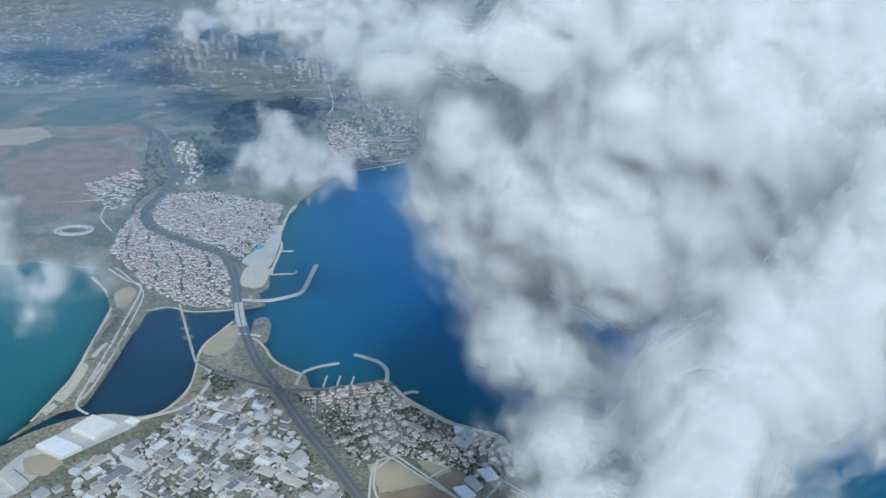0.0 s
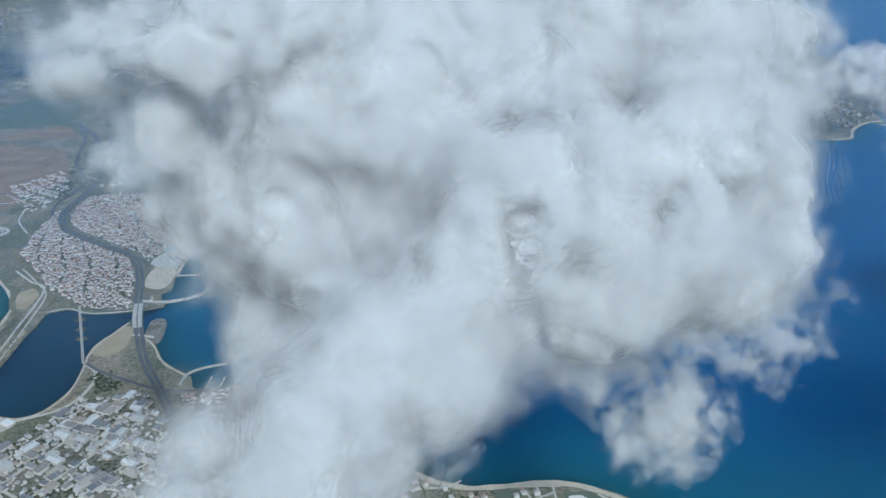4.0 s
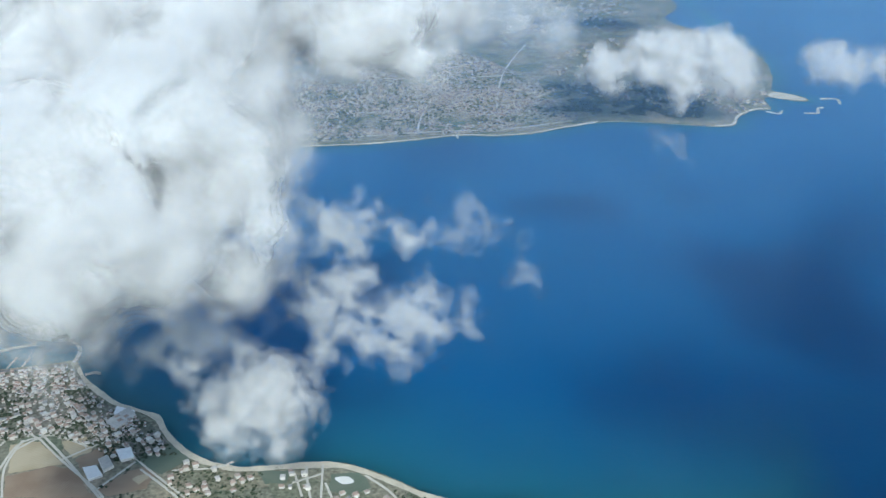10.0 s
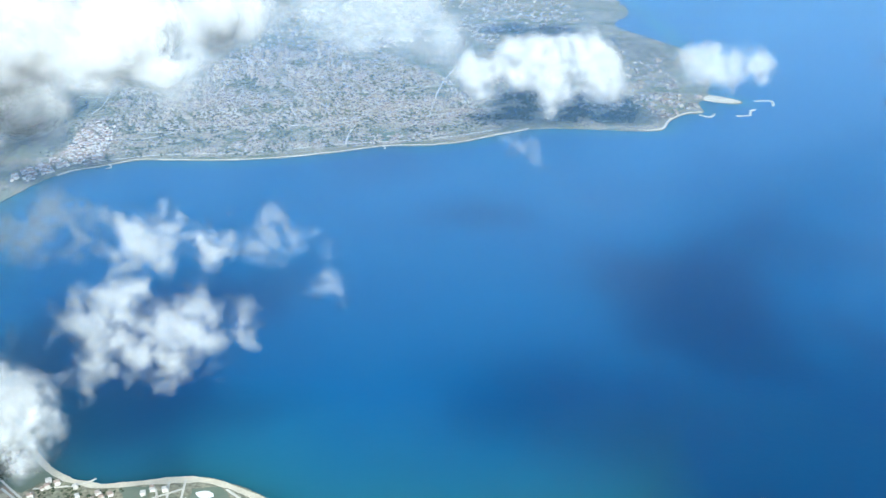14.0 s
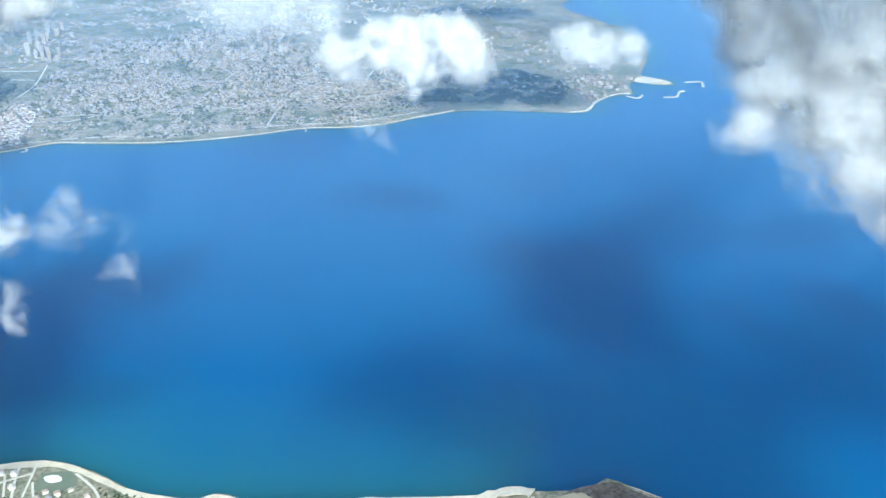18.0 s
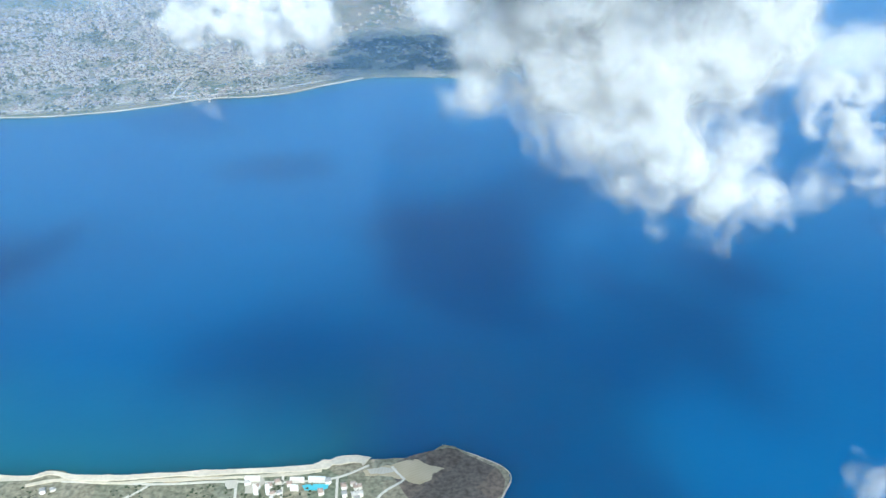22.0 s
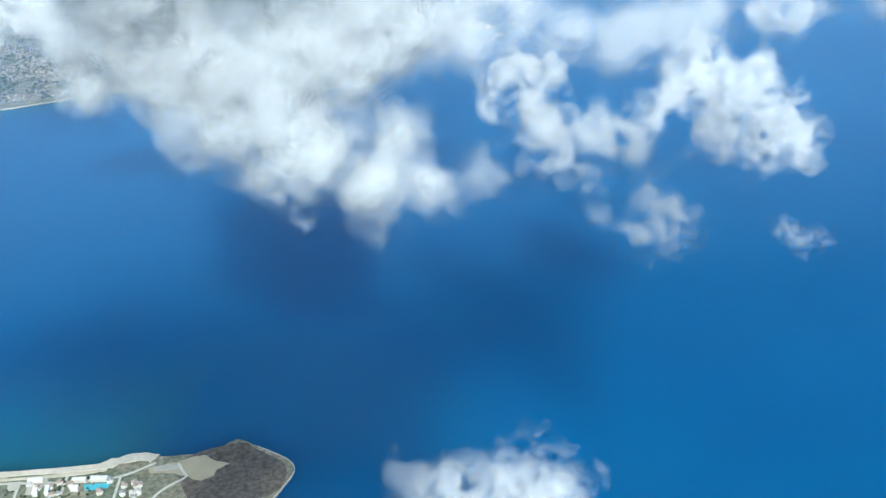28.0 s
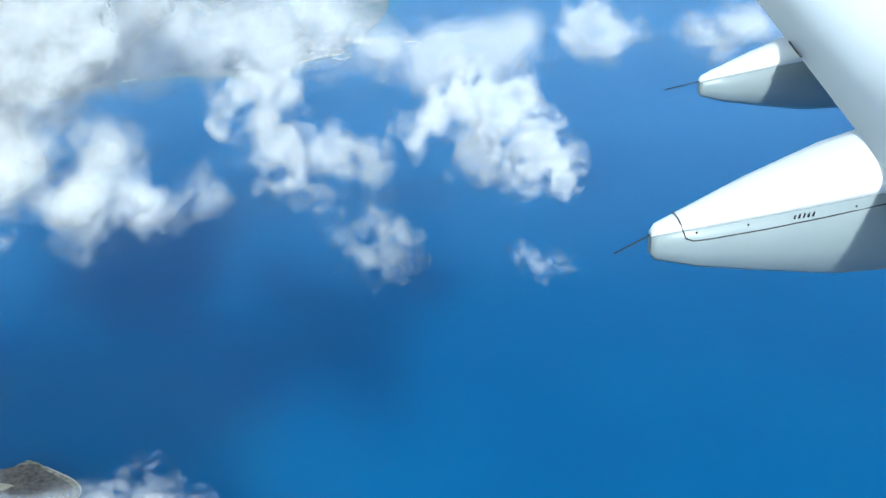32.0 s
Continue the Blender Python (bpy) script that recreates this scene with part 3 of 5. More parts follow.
def mole(label, points, width, top=1.6, material=STONE, category="breakwater", name="breakwater"):
    v, f = ribbon(smooth(points, 5, False, 0.4), width, top, top + 3.0)
    thing = tagged(mesh_part(name, flat_mesh(name, v, f), material), label, category)
    return thing


mole("angled stone pier with a pale concrete deck", [(-318, 1238), (-279, 1236), (-240, 1255), (-229, 1275), (-226, 1310), (-222, 1362)], 7, 1.8, CONCRETE, "pier", "pier")
mole("short concrete jetty off the town beach", [(-292, 1326), (-252, 1330), (-250, 1337)], 2.6, 1.5, CONCRETE, "jetty", "jetty")
mole("short jetty with a broad head", [(-290, 1415), (-268, 1417)], 3.2, 1.5, CONCRETE, "jetty", "jetty")
mole("curved rubble breakwater of the fishing harbour", [(-86, 1010), (-87, 1040), (-100, 1061), (-123, 1075), (-133, 1080)], 5)
mole("low breakwater arm of the fishing harbour", [(-200, 1005), (-196, 1032), (-180, 1047), (-151, 1058)], 4)
mole("short stone groyne on the beach", [(-62, 985), (-52, 990), (-44, 988)], 4)
for x in (-165, -148, -130):
    mole("narrow floating pontoon in the harbour", [(x, 1001), (x + 2, 1026)], 2.2, 0.9, CONCRETE, "pontoon", "pontoon")
mole("detached breakwater off the headland", [(1315, 2225), (1335, 2228), (1356, 2222), (1347, 2180)], 7)
mole("short detached breakwater off the headland", [(1234, 2104), (1263, 2104)], 6)
mole("bent breakwater off the headland", [(1266, 2102), (1280, 2143), (1296, 2152)], 6)
mole("harbour mole below the headland", [(1150, 2118), (1172, 2100), (1188, 2124)], 6)
mole("small jetty on the city shore", [(-150, 1846), (-140, 1828), (-150, 1822)], 4, 1.6, CONCRETE, "jetty", "jetty")
mole("small jetty on the city shore", [(418, 1930), (420, 1912)], 4, 1.6, CONCRETE, "jetty", "jetty")


def old_bridge():
    """The long stone bridge with its stepping islets."""
    thing = tagged(new("stone_bridge"), "long pale stone footbridge on small islets in the lagoon", "bridge")
    a, b = Vector((-406, 1222)), Vector((-341, 1058))
    v, f = ribbon([tuple(a.lerp(b, i / 20)) for i in range(21)], 3.4, 2.4, 0.8)
    mesh_part("deck", flat_mesh("deck", v, f), STONE, thing)
    side = Vector((-(b - a).y, (b - a).x)).normalized()
    for s in (1.6, -1.6):
        v, f = ribbon([tuple(a.lerp(b, i / 10) + side * s) for i in range(11)], 0.4, 3.0, 0.7)
        mesh_part("parapet", flat_mesh("parapet", v, f), STONE, thing)
    for i in range(13):
        p = a.lerp(b, (i + 0.5) / 13)
        bm = bmesh.new()
        bmesh.ops.create_cone(bm, cap_ends=True, segments=8, radius1=1.6, radius2=1.3, depth=4.4)
        ob = part("pier", bm, STONE, thing)
        ob.location = (p.x, p.y, -0.4)
    for at, size in ((0.24, 8), (0.42, 7), (0.58, 8)):
        p = a.lerp(b, at)
        ring = smooth([(p.x + size * math.cos(k) * 1.1, p.y + size * 0.75 * math.sin(k)) for k in np.linspace(0, 2 * math.pi, 8)[:-1]], 3, True, 0.6)
        ob = land("islet", ring, 0.7, SCRUB, "", -3)
        ob.parent = thing
        del ob["kind"], ob["category"]


old_bridge()


def highway_bridge():
    thing = tagged(new("highway_bridge"), "grey concrete highway bridge over the lagoon mouth", "bridge")
    for s in (3.6, -3.6):
        line = smooth(offset([(-320, 1228), (-309, 1185), (-299, 1155)], s), 5)
        v, f = ribbon(line, 5.6, 2.3, 0.9)
        mesh_part("deck", flat_mesh("deck", v, f), CONCRETE, thing)
        for x, y in line[2::4]:
            bm = bmesh.new()
            bmesh.ops.create_cone(bm, cap_ends=True, segments=8, radius1=1.0, radius2=0.9, depth=5)
            part("pillar", bm, CONCRETE, thing).location = (x, y, -1)


highway_bridge()
v, f = ribbon(smooth([(-300, 1135), (-280, 1132), (-268, 1128)], 5), 4, 1.9, 1.2)
tagged(mesh_part("road_islet", flat_mesh("road_islet", v, f), PATH), "short pale road to the islet", "road", kind="structure")


# ---- buildings ----
ROOFS = pieces("tiled_roofs", [(0.4, 0.28, 0.23), (0.45, 0.33, 0.28), (0.36, 0.26, 0.22), (0.47, 0.37, 0.32), (0.45, 0.43, 0.4), (0.42, 0.29, 0.24), (0.54, 0.51, 0.47), (0.36, 0.31, 0.28), (0.66, 0.63, 0.59), (0.2, 0.15, 0.13), (0.5, 0.37, 0.3), (0.28, 0.26, 0.25)])
PALE_ROOFS = pieces("flat_roofs", [(0.66, 0.65, 0.62), (0.46, 0.46, 0.46), (0.8, 0.79, 0.77), (0.52, 0.5, 0.46), (0.58, 0.48, 0.41), (0.36, 0.37, 0.38), (0.72, 0.7, 0.66), (0.88, 0.87, 0.84), (0.18, 0.18, 0.19)])
WALLS = pieces("plaster_walls", [(0.72, 0.68, 0.62), (0.8, 0.77, 0.72), (0.64, 0.59, 0.53), (0.76, 0.7, 0.65), (0.68, 0.68, 0.68)])
CITY_WALLS = pieces("apartment_walls", [(0.42, 0.39, 0.34), (0.48, 0.45, 0.4), (0.36, 0.33, 0.29), (0.42, 0.36, 0.3), (0.33, 0.32, 0.3), (0.44, 0.38, 0.31)])
CITY_ROOFS = pieces("city_tile_roofs", [(0.33, 0.24, 0.19), (0.36, 0.29, 0.23), (0.3, 0.27, 0.24), (0.42, 0.38, 0.33), (0.31, 0.26, 0.21), (0.3, 0.22, 0.17), (0.38, 0.35, 0.31), (0.5, 0.46, 0.4), (0.16, 0.14, 0.12)])
CITY_FLATS = pieces("city_flat_roofs", [(0.34, 0.32, 0.29), (0.26, 0.25, 0.24), (0.42, 0.39, 0.36), (0.32, 0.29, 0.26), (0.34, 0.27, 0.22), (0.2, 0.19, 0.18), (0.52, 0.48, 0.43), (0.14, 0.135, 0.13)])
CITY_GROUND = land_material("city_ground", [(0.3, 0.275, 0.23), (0.37, 0.335, 0.28), (0.2, 0.21, 0.16), (0.33, 0.3, 0.25)], 0.03)
METAL_ROOF = plain("metal_sheet_roof", (0.86, 0.85, 0.83), 0.5, 0.1, 0.3)
ROOF_ONE = pieces("tiled_roof", [(0.46, 0.34, 0.28), (0.52, 0.4, 0.33), (0.62, 0.58, 0.54), (0.44, 0.33, 0.27), (0.72, 0.7, 0.66), (0.5, 0.41, 0.35), (0.38, 0.37, 0.36)], by="object")
WALL_ONE = pieces("plaster_wall", [(0.72, 0.68, 0.62), (0.8, 0.77, 0.72), (0.68, 0.63, 0.57), (0.74, 0.72, 0.7)], by="object")
SHED_ROOF = pieces("shed_roof", [(0.68, 0.66, 0.62), (0.42, 0.42, 0.42), (0.52, 0.49, 0.44), (0.72, 0.7, 0.67), (0.3, 0.3, 0.31), (0.52, 0.43, 0.36), (0.24, 0.25, 0.27), (0.88, 0.87, 0.84), (0.62, 0.57, 0.5), (0.4, 0.37, 0.34)], by="object")


def boxes(items, pitched):
    """Walls and roofs of many houses: x, y, turn, width, depth, height, rise of the roof."""
    A = np.array(items)
    n = len(A)
    x, y, turn, w, d, h, rise = A.T
    c, s = np.cos(turn), np.sin(turn)

    def corner(u, v, z):
        return np.stack([x + c * u * w / 2 - s * v * d / 2, y + s * u * w / 2 + c * v * d / 2, z], -1)

    ground, eave = np.full(n, 1.0), 1.2 + h
    ring = [(-1, -1), (1, -1), (1, 1), (-1, 1)]
    wall = np.stack([corner(u, v, ground) for u, v in ring] + [corner(u, v, eave) for u, v in ring], 1)
    wall_faces = [(0, 1, 5, 4), (1, 2, 6, 5), (2, 3, 7, 6), (3, 0, 4, 7)]
    over = 1.1
    if pitched:
        roof = np.stack([corner(u * over, v * over, eave) for u, v in ring] + [corner(-0.35, 0, eave + rise), corner(0.35, 0, eave + rise)], 1)
        roof_faces, size = [(0, 1, 5, 4), (2, 3, 4, 5), (1, 2, 5, 5), (3, 0, 4, 4)], 6
    else:
        roof = np.stack([corner(u, v, eave) for u, v in ring] + [corner(u, v, eave + rise * 0.25) for u, v in ring], 1)
        roof_faces, size = [(4, 5, 6, 7), (0, 1, 5, 4), (1, 2, 6, 5), (2, 3, 7, 6), (3, 0, 4, 7)], 8

    def build(P, local, size):
        verts = P.reshape(-1, 3)
        faces = (np.array(local)[None] + size * np.arange(n)[:, None, None]).reshape(-1, 4)
        return verts.tolist(), [tuple(dict.fromkeys(f)) for f in faces.tolist()]

    return build(wall, wall_faces, 8), build(roof, roof_faces, size)


BUSY = [(LANES[0], 13), (smooth([(-338, 1060), (-315, 1041), (-278, 1021), (-222, 995), (-180, 992), (-144, 995)], 10), 5)]


def scatter(outline, pitch, turn, fill, seed, jitter=0.25, street=4):
    """Places for houses: rows along streets inside an outline, with gaps."""
    rng = np.random.default_rng(seed)
    P = np.array(outline, float)
    mid, reach = P.mean(0), np.abs(P - P.mean(0)).max() * 1.5
    k = np.arange(-int(reach / pitch), int(reach / pitch) + 1)
    I, J = np.meshgrid(k, k)
    I, J = I.ravel(), J.ravel()
    keep = (I % street != 0) & (J % (street * 2) != 0) & (rng.random(len(I)) < fill)
    I, J = I[keep], J[keep]
    u = (I + rng.normal(0, jitter, len(I))) * pitch
    w = (J + rng.normal(0, jitter, len(I))) * pitch
    bend = turn + 0.12 * np.sin(u / 60) + 0.1 * np.cos(w / 45)
    x, y = mid[0] + np.cos(bend) * u - np.sin(bend) * w, mid[1] + np.sin(bend) * u + np.cos(bend) * w
    ok = inside(outline, x, y)
    if pitch >= 7.2 and outline[0][1] > 1500:
        open_ground = np.array([noise.noise((a * 0.009, b * 0.014, 2.5)) + 0.5 * noise.noise((a * 0.03, b * 0.04, 5.5)) for a, b in zip(x, y)])
        ok &= open_ground > -0.24
    for line, width in BUSY:
        ok &= near_line(line, x, y) > width
    return x[ok], y[ok], bend[ok], rng


def district(name, label, outline, pitch, turn, fill, seed, wide, high, pitched=True, walls=None, roofs=None, jitter=0.25, street=4):
    x, y, bend, rng = scatter(outline, pitch, turn, fill, seed, jitter, street)
    n = len(x)
    if not n:
        return
    w, d = pitch * rng.uniform(*wide, n), pitch * rng.uniform(*wide, n)
    h = rng.uniform(*high, n)
    items = np.stack([x, y, bend + rng.normal(0, 0.06, n) + (rng.random(n) < 0.4) * math.pi / 2, w, d, h, w * rng.uniform(0.16, 0.3, n)], -1)
    (wv, wf), (rv, rf) = boxes(items, pitched)
    body = tagged(mesh_part(name, flat_mesh(name, wv, wf), walls or WALLS), label, "houses", kind="stuff")
    mesh_part("roofs", flat_mesh("roofs", rv, rf), roofs or ROOFS, body)


TOWN = [(-575, 1415), (-588, 1527), (-584, 1594), (-555, 1682), (-462, 1690), (-321, 1622), (-312, 1476), (-345, 1400), (-350, 1350), (-345, 1300), (-300, 1242), (-319, 1215), (-385, 1212), (-469, 1275), (-535, 1365)]
slab("ground_town", TOWN, 1.36, TOWN_GROUND, "paved streets and yards of the old town", "ground")
district("town_houses", "dense old town of red-tiled houses", TOWN, 5.2, 0.5, 0.96, 4, (0.62, 1.0), (1.8, 4.0), jitter=0.2, street=7)
WEST = [(-732, 1729), (-662, 1830), (-612, 1740), (-615, 1600), (-640, 1600), (-682, 1650)]
district("village_houses", "rows of new houses beside the fields", WEST, 8, 0.9, 0.75, 5, (0.5, 0.8), (2, 4))
district("valley_houses", "scattered houses in the valley", [(-658, 2023), (-590, 2000), (-515, 1830), (-512, 1729), (-556, 1720), (-560, 1830)], 9, 0.3, 0.7, 6, (0.5, 0.85), (2.5, 5))
MIMAR = [(-208, 980), (-173, 989), (-92, 1008), (-35, 938), (20, 900), (45, 885), (60, 866), (92, 826), (20, 812), (0, 838), (-64, 862), (-105, 850), (-150, 880)]
slab("ground_village", MIMAR, 1.36, TOWN_GROUND, "streets and gardens of the fishing village", "ground")
district("harbour_houses", "tightly packed red-roofed houses above the harbour", [(-190, 975), (-173, 988), (-92, 1005), (-50, 955), (-110, 930)], 5.4, 0.2, 0.9, 7, (0.6, 0.95), (2, 4.2))
HILL = [(-291, 2179), (-217, 2109), (-171, 1865), (-238, 1829), (-285, 1740), (-312, 1700), (-325, 1795), (-275, 1902)]
slab("ground_hilltown", HILL, 1.42, TOWN_GROUND, "streets of the hillside suburb", "ground")
district("hill_houses", "pale houses of a hillside suburb", HILL, 8, 0.7, 0.9, 8, (0.6, 0.95), (3, 7))
CITY = [(-290, 1850), (-325, 1921), (-320, 2056), (-330, 2327), (-300, 2768), (-28, 2950), (227, 3050), (418, 2780), (644, 2350), (699, 2085), (640, 2010), (516, 1963), (320, 1928), (130, 1885), (-31, 1885), (-100, 1890), (-200, 1840)]
slab("ground_city", CITY, 1.36, CITY_GROUND, "streets and yards of the seaside city", "ground", step=20)
district("city_houses", "pale houses of the seaside city", [(-290, 1850), (-270, 2040), (-60, 2010), (131, 2060), (330, 2130), (640, 2250), (690, 2085), (640, 2012), (516, 1965), (320, 1930), (130, 1887), (-31, 1887), (-200, 1842)], 7.4, 0.15, 0.66, 9, (0.45, 0.9), (1.6, 4.4), True, CITY_WALLS, CITY_ROOFS, 0.32, 6)
district("city_blocks", "pale apartment blocks of the seaside city", [(-310, 2090), (-90, 2060), (131, 2040), (330, 2110), (650, 2230), (630, 2400), (400, 2780), (227, 3000), (-28, 2900), (-290, 2740)], 8.6, 0.2, 0.74, 10, (0.4, 0.85), (2.5, 8), False, CITY_WALLS, CITY_FLATS, 0.3, 6)
district("city_towers", "tall slab-like apartment towers", [(-156, 2560), (-15, 2830), (191, 2980), (322, 2658), (206, 2480), (-60, 2500)], 24, 0.3, 0.55, 11, (0.25, 0.45), (12, 28), False, CITY_WALLS, CITY_FLATS, 0.35, 5)
district("cape_houses", "pale houses behind the fishing harbour", [(1036, 2325), (1199, 2398), (1215, 2311), (1160, 2165), (1064, 2085), (1007, 2248)], 13, 0.4, 0.75, 12, (0.5, 0.9), (3, 8), True, CITY_WALLS, CITY_ROOFS)
district("cape_suburb", "scattered houses on the cape", [(640, 2300), (1000, 2120), (1180, 2420), (1180, 2800), (900, 2900), (680, 2600)], 16, 0.4, 0.45, 13, (0.3, 0.65), (2.5, 6), True, CITY_WALLS, CITY_ROOFS, 0.4)
district("north_towers", "cluster of high-rise towers beyond the hills", [(-880, 2700), (-900, 3050), (-751, 3150), (-451, 2990), (-349, 2811), (-333, 2536), (-497, 2669), (-661, 2690), (-759, 2650)], 26, 0.2, 0.6, 14, (0.22, 0.45), (8, 40), False, CITY_WALLS, CITY_FLATS, 0.35)
district("north_suburb", "pale suburb spread over the far plain", [(-1900, 2500), (-1200, 2450), (-900, 2500), (-500, 2450), (-300, 2600), (-300, 3600), (-1900, 3900)], 15, 0.3, 0.42, 15, (0.3, 0.75), (2, 5), False, CITY_WALLS, CITY_FLATS, 0.45)
district("far_suburb", "pale city blocks beyond the cloud bank", [(-300, 2600), (400, 2900), (900, 3000), (1100, 3400), (900, 4100), (-300, 4100)], 16, 0.3, 0.45, 16, (0.35, 0.7), (3, 7), False, CITY_WALLS, CITY_FLATS, 0.4)
district("lakeside_sheds", "pale sheds and factories on the far plain", [(-760, 2300), (-640, 2330), (-540, 2500), (-700, 2520)], 26, 0.5, 0.5, 17, (0.4, 0.9), (4, 8), False, CITY_WALLS, CITY_FLATS)


ROOF_LIGHT = plain("dull_roof_light", (0.4, 0.41, 0.41), 0.4, 0.15, 0.4)


def shed(w, d, h, kind):
    """A factory hall: walls, a low gabled or flat roof, roof lights and a loading annex."""
    thing = new("factory_hall")
    bm = bmesh.new()
    bmesh.ops.create_cube(bm, size=1, matrix=Matrix.Translation((0, 0, h / 2)) @ Matrix.Diagonal((w, d, h, 1)))
    part("wall", bm, WALL_ONE, thing)
    bm = bmesh.new()
    if kind:
        ends = []
        for y in (-d / 2 - 0.2, d / 2 + 0.2):
            ends.append([bm.verts.new(p) for p in ((-w / 2 - 0.2, y, h), (w / 2 + 0.2, y, h), (w / 2 + 0.2, y, h + 0.15), (0, y, h + w * 0.1), (-w / 2 - 0.2, y, h + 0.15))])
        bm.faces.new(ends[0])
        bm.faces.new(ends[1][::-1])
        for i in range(5):
            bm.faces.new((ends[0][i], ends[1][i], ends[1][(i + 1) % 5], ends[0][(i + 1) % 5]))
    else:
        bmesh.ops.create_cube(bm, size=1, matrix=Matrix.Translation((0, 0, h + 0.2)) @ Matrix.Diagonal((w + 0.3, d + 0.3, 0.4, 1)))
    bmesh.ops.recalc_face_normals(bm, faces=bm.faces)
    roof = part("roof", bm, SHED_ROOF, thing)
    for i in range(3):
        bm = bmesh.new()
        z = h + (w * 0.075 if kind else 0.5)
        bmesh.ops.create_cube(bm, size=1, matrix=Matrix.Translation((w * 0.24, (i - 1) * d * 0.3, z)) @ Matrix.Diagonal((w * 0.14, d * 0.12, 0.3, 1)))
        part("roof_light", bm, ROOF_LIGHT, roof)
    bm = bmesh.new()
    bmesh.ops.create_cube(bm, size=1, matrix=Matrix.Translation((w * 0.58, -d * 0.2, h * 0.3)) @ Matrix.Diagonal((w * 0.16, d * 0.4, h * 0.6, 1)))
    part("annex", bm, WALL_ONE, thing)
    return thing


def house(w, d, h):
    """A small house: plastered walls, hipped tile roof, chimney and porch."""
    thing = new("house")
    bm = bmesh.new()
    bmesh.ops.create_cube(bm, size=1, matrix=Matrix.Translation((0, 0, h / 2)) @ Matrix.Diagonal((w, d, h, 1)))
    part("wall", bm, WALL_ONE, thing)
    bm = bmesh.new()
    low = [bm.verts.new(p) for p in ((-w * 0.56, -d * 0.56, h), (w * 0.56, -d * 0.56, h), (w * 0.56, d * 0.56, h), (-w * 0.56, d * 0.56, h))]
    ridge = [bm.verts.new((0, -d * 0.2, h + w * 0.24)), bm.verts.new((0, d * 0.2, h + w * 0.24))]
    for f in ((low[0], low[1], ridge[0]), (low[1], low[2], ridge[1], ridge[0]), (low[2], low[3], ridge[1]), (low[3], low[0], ridge[0], ridge[1]), tuple(low[::-1])):
        bm.faces.new(f)
    roof = part("roof", bm, ROOF_ONE, thing)
    bm = bmesh.new()
    bmesh.ops.create_cube(bm, size=1, matrix=Matrix.Translation((w * 0.2, d * 0.1, h + w * 0.2)) @ Matrix.Diagonal((0.4, 0.4, 0.9, 1)))
    part("chimney", bm, WALL_ONE, roof)
    bm = bmesh.new()
    bmesh.ops.create_cube(bm, size=1, matrix=Matrix.Translation((0, -d * 0.6, h * 0.3)) @ Matrix.Diagonal((w * 0.5, d * 0.25, h * 0.6, 1)))
    part("porch", bm, WALL_ONE, thing)
    return thing


INDUSTRY = [(-336, 920), (-312, 970), (-235, 985), (-187, 905), (-150, 845), (-100, 760), (-290, 740), (-420, 760), (-400, 850), (-360, 880)]
slab("ground_industry", INDUSTRY, 1.36, TOWN_GROUND, "paved yards and streets of the industrial quarter", "ground")
SHEDS = [shed(w, d, h, k) for w, d, h, k in ((9, 15, 3.5, 1), (7, 11, 3, 0), (14, 9, 4, 0), (6, 9, 3.5, 1), (11, 19, 4, 1), (6, 7, 4, 0))]
for ob in SHEDS:
    tagged(ob, "grey factory hall with a pale sheet roof", "factory hall", "halls of the industrial quarter")
x, y, bend, rng = scatter(INDUSTRY, 13.5, 1.05, 0.78, 20, 0.2, 5)
placed = set()
for i in range(len(x)):
    kind = int(rng.integers(len(SHEDS)))
    m = pose(x[i], y[i], 1.3, 0, 0, math.degrees(bend[i]) + 90 * int(rng.integers(2)))
    if kind in placed:
        copy_thing(SHEDS[kind], m)
    else:
        SHEDS[kind].matrix_basis = m
        placed.add(kind)
for kind, ob in enumerate(SHEDS):
    if kind not in placed:
        ob.matrix_basis = pose(-300 + 15 * kind, 760, 1.3)


def warehouse(label, corners, height, material):
    """A large distribution hall on a plan of four corners, with a parapet and rows of roof vents."""
    thing = tagged(new("warehouse"), label, "warehouse")
    P = [Vector((a, b, 0)) for a, b in corners]
    mid = sum(P, Vector()) / 4
    bm = bmesh.new()
    low = [bm.verts.new((p.x, p.y, 1.0)) for p in P]
    top = [bm.verts.new((p.x, p.y, 1.0 + height)) for p in P]
    for i in range(4):
        bm.faces.new((low[i], low[(i + 1) % 4], top[(i + 1) % 4], top[i]))
    bmesh.ops.recalc_face_normals(bm, faces=bm.faces)
    part("wall", bm, WALL_ONE, thing)
    bm = bmesh.new()
    rim = [bm.verts.new((*(mid + (p - mid) * 1.02).xy, 1.0 + height)) for p in P]
    ridge = [bm.verts.new((*(mid + (p - mid) * 0.97).xy, 1.5 + height)) for p in P]
    bm.faces.new(ridge)
    for i in range(4):
        bm.faces.new((rim[i], rim[(i + 1) % 4], ridge[(i + 1) % 4], ridge[i]))
    bmesh.ops.recalc_face_normals(bm, faces=bm.faces)
    roof = part("roof", bm, material, thing)
    for i in range(4):
        for j in range(3):
            u, v = (i + 0.5) / 4, (j + 0.5) / 3
            p = P[0].lerp(P[1], u).lerp(P[3].lerp(P[2], u), v)
            bm = bmesh.new()
            bmesh.ops.create_cube(bm, size=1, matrix=Matrix.Translation((p.x, p.y, height + 1.7)) @ Matrix.Diagonal((1.2, 1.2, 0.6, 1)))
            part("vent", bm, material, roof)


